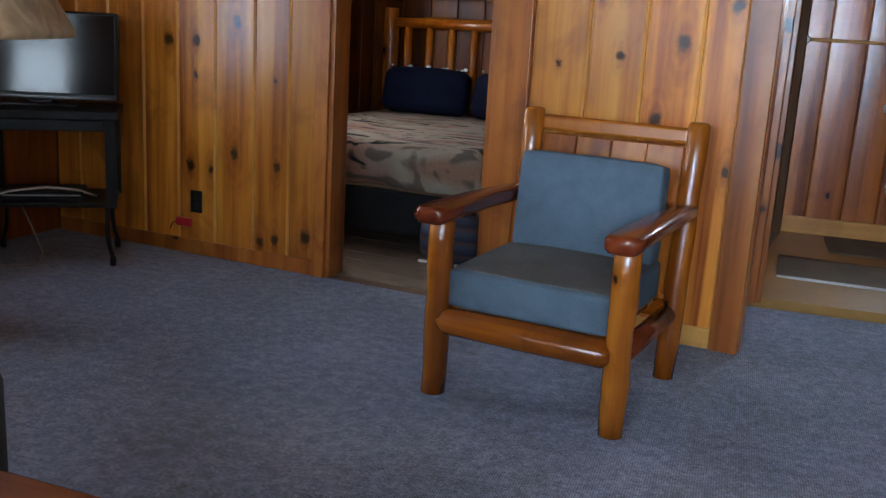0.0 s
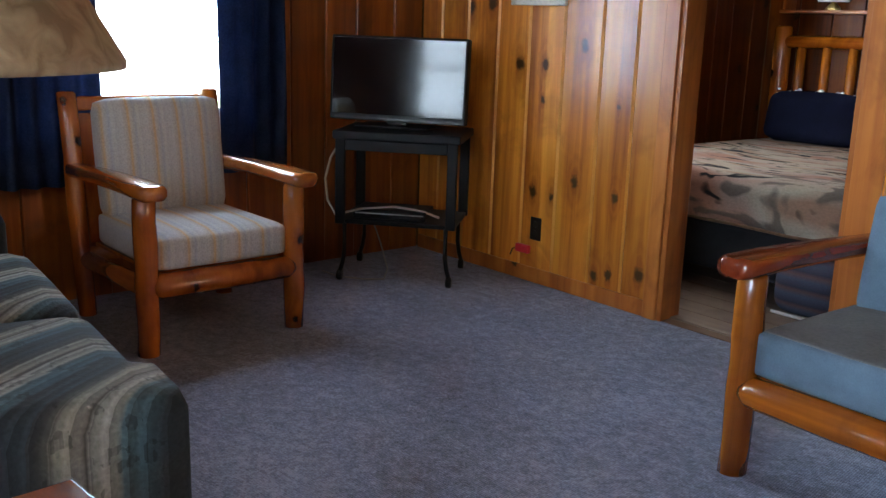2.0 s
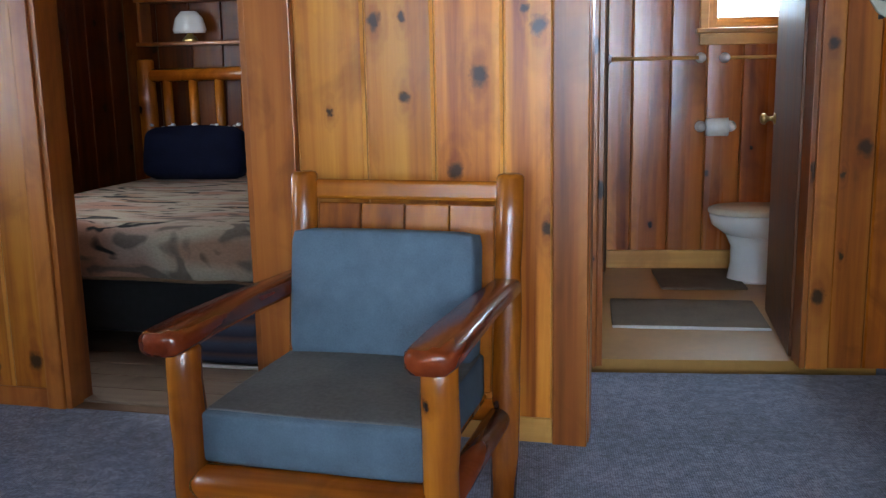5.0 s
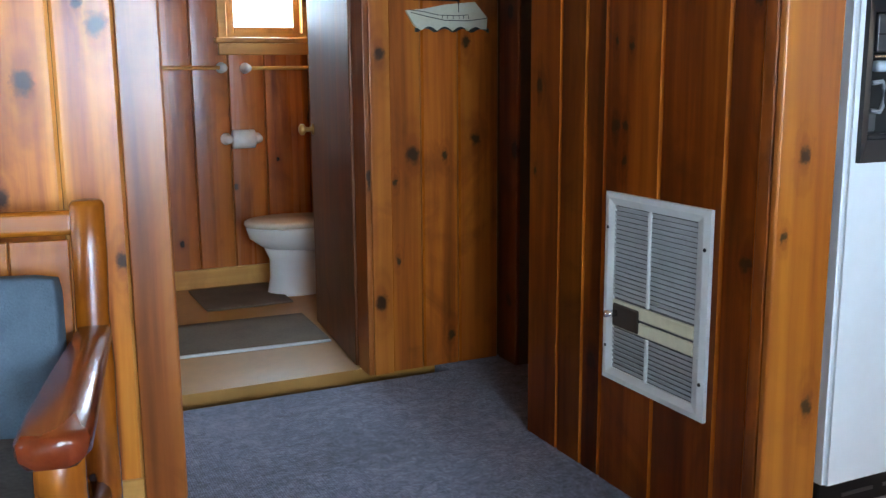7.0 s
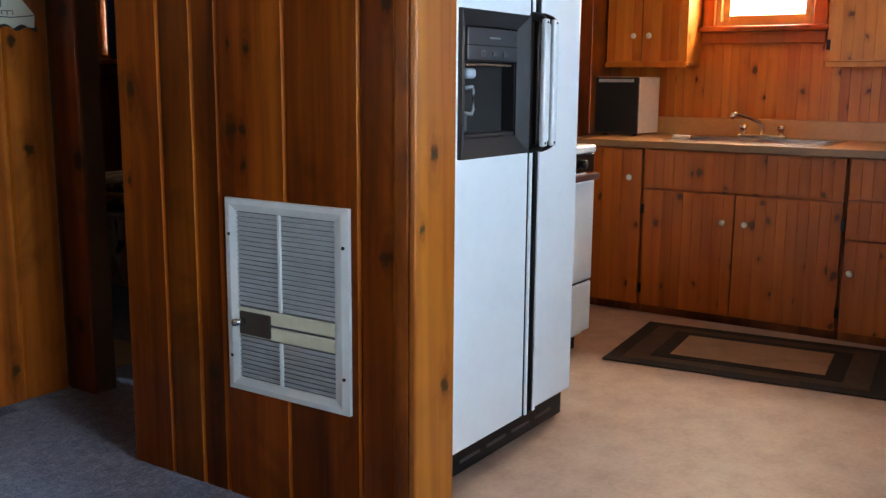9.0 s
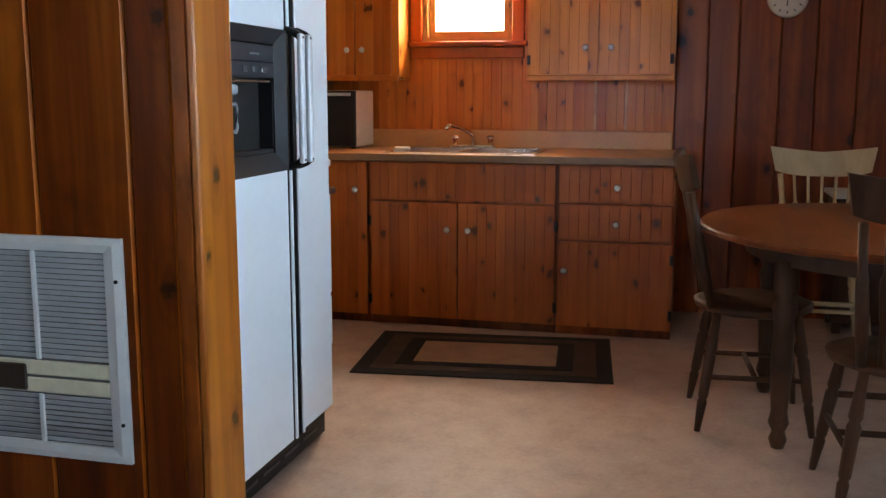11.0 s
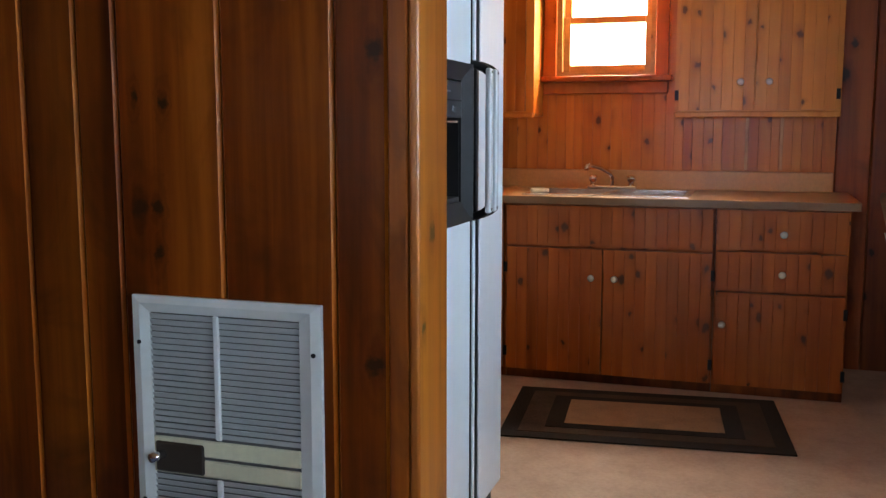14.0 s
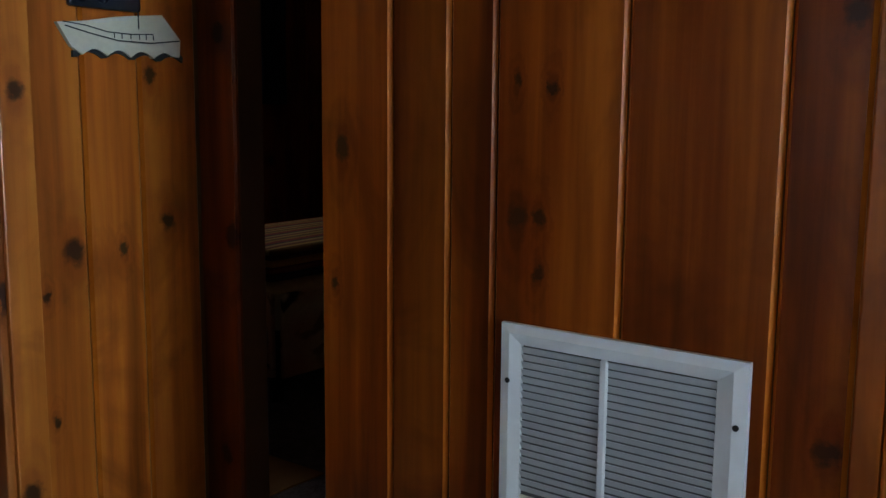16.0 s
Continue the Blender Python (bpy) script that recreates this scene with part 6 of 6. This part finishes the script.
knob(f, XF, 2.505, 0.72)

CTOP = plain("tan_laminate", (0.58, 0.29, 0.095), 0.34, noise_scale=70, amount=0.14, coat=0.2)
ctop = thing("countertop", Matrix(), "tan laminate countertop with a low backsplash", "countertop")
bm = bmesh.new()
for a, b, c, d in ((4.405, 4.515, 0.832, 2.885), (5.03, 5.152, 0.832, 2.885), (4.515, 5.03, 0.832, 1.590), (4.515, 5.03, 2.345, 2.885)):
    box_into(bm, a, b, c, d, 0.883, 0.912)
part("worktop", bm, CTOP, ctop)
part("front_edge", box(4.400, 4.4045, 0.832, 2.885, 0.876, 0.912, 0.002, 1), plain("brown_edge", (0.20, 0.11, 0.05), 0.4), ctop)
part("backsplash", box(5.130, 5.152, 0.905, 2.885, 0.912, 1.012, 0.005, 2), CTOP, ctop)
sink = thing("kitchen_sink", pose(4.772, 1.968, 0.912), "double stainless steel kitchen sink in the countertop", "sink")
bm = bmesh.new()
for a, b, c, d in ((-0.275, -0.225, -0.40, 0.40), (0.19, 0.275, -0.40, 0.40), (-0.225, 0.19, -0.40, -0.365), (-0.225, 0.19, 0.365, 0.40), (-0.225, 0.19, -0.02, 0.02)):
    box_into(bm, a, b, c, d, 0.0, 0.006)
part("rim", bm, STEEL, sink)
for c, d in ((-0.365, -0.02), (0.02, 0.365)):
    bm = bmesh.new()
    for p in ((-0.225, 0.19, c, d, -0.165, -0.160), (-0.225, -0.222, c, d, -0.16, 0.0), (0.187, 0.19, c, d, -0.16, 0.0), (-0.222, 0.187, c, c + 0.003, -0.16, 0.0), (-0.222, 0.187, d - 0.003, d, -0.16, 0.0)):
        box_into(bm, *p)
    bowl = part("bowl", bm, STEEL, sink)
    part("drain", turned([(0, 0.04), (0.003, 0.038)], 16, None, pose(-0.02, (c + d) / 2, -0.16)), CHROME, bowl)
tapo = thing("faucet", pose(5.0, 2.00, 0.918), "chrome kitchen faucet with two clear handles", "faucet")
part("base_plate", box(-0.025, 0.025, -0.13, 0.13, 0.0, 0.018, 0.008, 3), CHROME, tapo)
part("spout", bent_rod([(0, 0, 0.015), (0, 0, 0.06), (-0.03, 0.012, 0.085), (-0.11, 0.05, 0.115), (-0.18, 0.085, 0.130), (-0.21, 0.098, 0.125), (-0.215, 0.10, 0.105)], 0.012, 12), CHROME, tapo, smooth=True)
for y in (-0.10, 0.10):
    part("handle", turned([(0.016, 0.016), (0.035, 0.013), (0.042, 0.022), (0.065, 0.024), (0.072, 0.014)], 12, None, pose(0, y, 0)), CHROME, tapo, smooth=True)
soap = thing("scrub_sponge", pose(4.60, 2.30, 0.918, 0, 0, 20), "pale scouring pad on the sink edge", "sponge")
part("body", rounded(0.06, 0.09, 0.022, 0.008, 0.0, 4), plain("pale_sponge", (0.66, 0.60, 0.48), 0.95, noise_scale=90, amount=0.2), soap, smooth=True)

# ---- wall cabinets ----
XU = 4.905


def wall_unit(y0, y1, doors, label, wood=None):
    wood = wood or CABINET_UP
    u = thing("wall_cabinet", Matrix(), label, "cabinet", "kitchen wall cabinets")
    part("body", box(XU + 0.021, XW - 0.016, y0, y1, 1.315, 2.10), wood, u)
    part("bottom_rail", box(XU - 0.004, XU + 0.021, y0, y1, 1.290, 1.318, 0.004, 1), wood, u)
    part("bottom_board", box(XU + 0.022, XW - 0.016, y0, y1, 1.300, 1.3145), wood, u)
    for a, b, k in doors:
        f = beaded("door", u, a, b, 1.325, 2.07, XU, wood=wood)
        knob(f, XU, k, 1.462)
    return u


w1 = wall_unit(0.90, 1.682, ((0.925, 1.294, 1.232), (1.300, 1.662, 1.366)), "golden pine wall cabinet with two doors")
for z in (1.40, 1.95):
    hinge(w1, XU, 0.915, z), hinge(w1, XU, 1.672, z)
# same wood as the golden unit; duller BACKSPLASH pine paints in its shade
wall_unit(2.412, 2.885, ((2.455, 2.665, 2.62), (2.671, 2.875, 2.71)), "pine wall cabinet beside the window, coloured duller for its shade", BACKSPLASH)
mw = thing("microwave", pose(4.79, 2.625, 0.912), "black-fronted microwave oven with a beige side", "microwave")
part("housing", box(0.012, 0.31, 0.0, 0.262, 0.012, 0.325, 0.006, 2), plain("beige_metal", (0.80, 0.66, 0.48), 0.45), mw)
part("door", box(0.0, 0.012, 0.001, 0.261, 0.014, 0.323, 0.004, 1), plain("black_oven_glass", (0.003, 0.003, 0.0035), 0.6), mw, "black glass door")
part("grille", box(-0.002, 0.001, 0.03, 0.24, 0.295, 0.312), GREY_PAINT, mw)
for y in (0.04, 0.22):
    part("foot", turned([(0, 0.014), (0.013, 0.014)], 10, None, pose(0.06, y, 0)), BLACK_PLASTIC, mw)
for y in (1.16, 1.33):
    rail = thing("towel_hook_rail", pose(XW - 0.016, y, 1.02), "pale vertical strip on the cabinet backsplash", "strip")
    part("strip", box(-0.006, 0.0, -0.008, 0.008, 0, 0.27, 0.002, 1), PINE_PALE, rail)

# ---- rug, clock ----
rug = thing("braided_rug", pose(3.96, 1.69, 0.0, 0, 0, 5.9), "dark braided kitchen rug with a tan centre", "rug")
for k, (w, d, mt) in enumerate(((0.755, 1.15, RUG_BRAID), (0.615, 1.01, RUG_BROWN), (0.475, 0.80, RUG_BRAID), (0.36, 0.65, RUG_TAN))):
    hw, hd, z = w / 2, d / 2, 0.008 + 0.0022 * k
    part("braid_band", box(-hw, hw, -hd, hd, 0.0005, z, 0.003, 2), mt, rug)
clock = thing("wall_clock", pose(XW - 0.016, 0.340, 1.718), "round cream wall clock on the pine wall", "clock")
part("rim", tube([(0, 0.100, 0.100, 0, 0), (0.018, 0.104, 0.104, 0, 0), (0.026, 0.098, 0.098, 0, 0), (0.024, 0.090, 0.090, 0, 0)], 32, True, None, pose(0, 0, 0, 0, -90, 0)), plain("cream_clock_rim", (0.55, 0.46, 0.34), 0.35), clock, smooth=True)
part("dial", tube([(0.024, 0.0895, 0.0895, 0, 0), (0.0255, 0.0885, 0.0885, 0, 0)], 32, True, None, pose(0, 0, 0, 0, -90, 0)), plain("cream_dial", (0.62, 0.56, 0.44), 0.5), clock)
for k in range(12):
    part("hour_mark", box(-0.0275, -0.0258, -0.003, 0.003, 0.068, 0.082), INK, clock, m=pose(0, 0, 0, 30 * k, 0, 0))
part("hour_pointer", box(-0.0285, -0.027, -0.003, 0.003, -0.008, 0.042, 0, 1, pose(0, 0, 0, 185, 0, 0)), INK, clock)
part("minute_pointer", box(-0.030, -0.0286, -0.002, 0.002, -0.010, 0.064, 0, 1, pose(0, 0, 0, 2, 0, 0)), INK, clock)

# ---- dining table and chairs ----
tab = thing("dining_table", pose(3.38, 0.10, 0), "oval wooden dining table with turned legs", "table")
part("tabletop", tube([(0.722, 0.73, 0.64, 0, 0), (0.728, 0.745, 0.655, 0, 0), (0.742, 0.75, 0.66, 0, 0), (0.75, 0.742, 0.652, 0, 0)], 56), TABLE_WOOD, tab)
part("apron", tube([(0.645, 0.56, 0.49, 0, 0), (0.722, 0.56, 0.49, 0, 0)], 40), CHAIR_WOOD, tab)
for x in (-0.33, 0.33):
    for y in (-0.37, 0.37):
        part("leg", turned([(0, 0.022), (0.03, 0.032), (0.06, 0.022), (0.09, 0.036), (0.13, 0.028), (0.30, 0.038), (0.44, 0.034), (0.50, 0.042), (0.53, 0.030), (0.56, 0.042), (0.66, 0.042)], 16, None, pose(x, y, 0)), CHAIR_WOOD, tab, smooth=True)


def dining_chair(m, label, crest_mat, wood, top=1.0):
    """Spindle-back chair; local -y is the front, the back legs stand near y = 0.19."""
    c = thing("dining_chair", m, label, "chair", "chairs round the dining table")
    part("seat", tube([(0.425, 0.19, 0.19, 0, 0), (0.435, 0.215, 0.21, 0, 0), (0.455, 0.22, 0.215, 0, 0), (0.462, 0.20, 0.195, 0, 0)], 28), wood, c, smooth=True)
    for x in (-1, 1):
        for y, s in ((-0.14, -1), (0.14, 1)):
            a, b = (x * 0.14, y, 0.43), (x * 0.20, y + s * 0.06, 0.0)
            d = Vector(b) - Vector(a)
            q = d.to_track_quat("Z", "Y").to_matrix().to_4x4()
            n = d.length
            part("leg", turned([(0, 0.014), (n * 0.15, 0.017), (n * 0.3, 0.021), (n * 0.33, 0.015), (n * 0.36, 0.021), (n * 0.7, 0.018), (n * 0.72, 0.013), (n * 0.75, 0.018), (n, 0.011)], 12, None, Matrix.Translation(a) @ q), wood, c, smooth=True)
        part("stretcher", rod((x * 0.175, -0.17, 0.20), (x * 0.175, 0.17, 0.20), 0.010, 10), wood, c, smooth=True)
    part("stretcher", rod((-0.178, -0.165, 0.27), (0.178, -0.165, 0.27), 0.011, 10), wood, c, smooth=True)
    part("stretcher", rod((-0.17, 0.0, 0.20), (0.17, 0.0, 0.20), 0.010, 10), wood, c, smooth=True)
    ch = top - 0.135
    lean = 0.12
    for k in range(7):
        f = (k - 3) / 3
        a, b = Vector((f * 0.155, 0.165, 0.455)), Vector((f * 0.195, 0.165 + lean * (ch - 0.45) / 0.55, ch + 0.01))
        d = b - a
        q = d.to_track_quat("Z", "Y").to_matrix().to_4x4()
        n = d.length
        post = abs(f) == 1
        r = 0.015 if post else 0.008
        prof = [(0, r), (n * 0.25, r * 1.25), (n * 0.5, r * (1.3 if post else 1.9)), (n * 0.62, r * (1.2 if post else 1.9)), (n * 0.66, r * 0.9), (n, r * 0.9)]
        part("back_post" if post else "spindle", turned(prof, 10, None, Matrix.Translation(a) @ q), wood, c, smooth=True)
    bm = bmesh.new()
    nseg = 14
    rows = []
    for k in range(nseg + 1):
        u = -1 + 2 * k / nseg
        x = u * 0.245
        yb = 0.165 + lean * (ch - 0.45) / 0.55 + 0.035 * (1 - u * u) - 0.02
        zt = top - 0.018 * (1 - abs(u)) + 0.010 * u * u
        zb = ch + 0.028 * abs(u) ** 3
        rows.append([bm.verts.new((x * (1.0 if q else 0.90), yb + dy + (0.03 if q else 0), zt if q else zb)) for q, dy in ((0, -0.010), (1, -0.010), (1, 0.010), (0, 0.010))])
    for a, b in zip(rows, rows[1:]):
        for q in range(4):
            bm.faces.new((a[q], a[(q + 1) % 4], b[(q + 1) % 4], b[q]))
    bm.faces.new(rows[0])
    bm.faces.new(rows[-1][::-1])
    bmesh.ops.recalc_face_normals(bm, faces=bm.faces)
    part("crest_rail", bm, crest_mat, c, smooth=False)
    return c


dining_chair(pose(3.36, 0.555, 0, 0, 0, 4), "dark spindle-back wooden dining chair seen side-on", CHAIR_WOOD, CHAIR_WOOD)
dining_chair(pose(2.68, 0.165, 0, 0, 0, 93), "dark spindle-back wooden dining chair at the table end", CHAIR_WOOD, CHAIR_WOOD)
# its pale colour holds the light from the window
dining_chair(pose(4.42, 0.175, 0, 0, 0, -90), "spindle-back dining chair, coloured cream for the window light on it", LIT_CHAIR_WOOD, LIT_CHAIR_WOOD, 0.955)

# dining window: lace panel and a low bench by the wall
lace = plain("white_lace", (0.72, 0.72, 0.70), 0.9, noise_scale=60, amount=0.15, bump_by=0.3)
curtain(pose(XW - 0.07, -0.655, 0.80, 0, 0, -90), 0.30, 1.2, 5, "white lace curtain at the dining window", lace, depth=0.02)
curtain(pose(XW - 0.07, -1.30, 0.80, 0, 0, -90), 0.30, 1.2, 5, "white lace curtain at the dining window", lace, depth=0.02)
bench = thing("low_cabinet", pose(XW - 0.20, -0.12, 0), "low dark cabinet with a pale top against the wall", "cabinet")
part("body", box(-0.16, 0.17, -0.42, 0.20, 0.06, 0.70, 0.006, 1), CHAIR_WOOD, bench)
part("top", box(-0.18, 0.18, -0.44, 0.22, 0.70, 0.725, 0.005, 2), plain("white_top", (0.66, 0.64, 0.60), 0.4), bench, "pale top board")
for x in (-0.12, 0.13):
    for y in (-0.38, 0.16):
        part("foot", box(x - 0.02, x + 0.02, y - 0.02, y + 0.02, 0, 0.061), CHAIR_WOOD, bench)
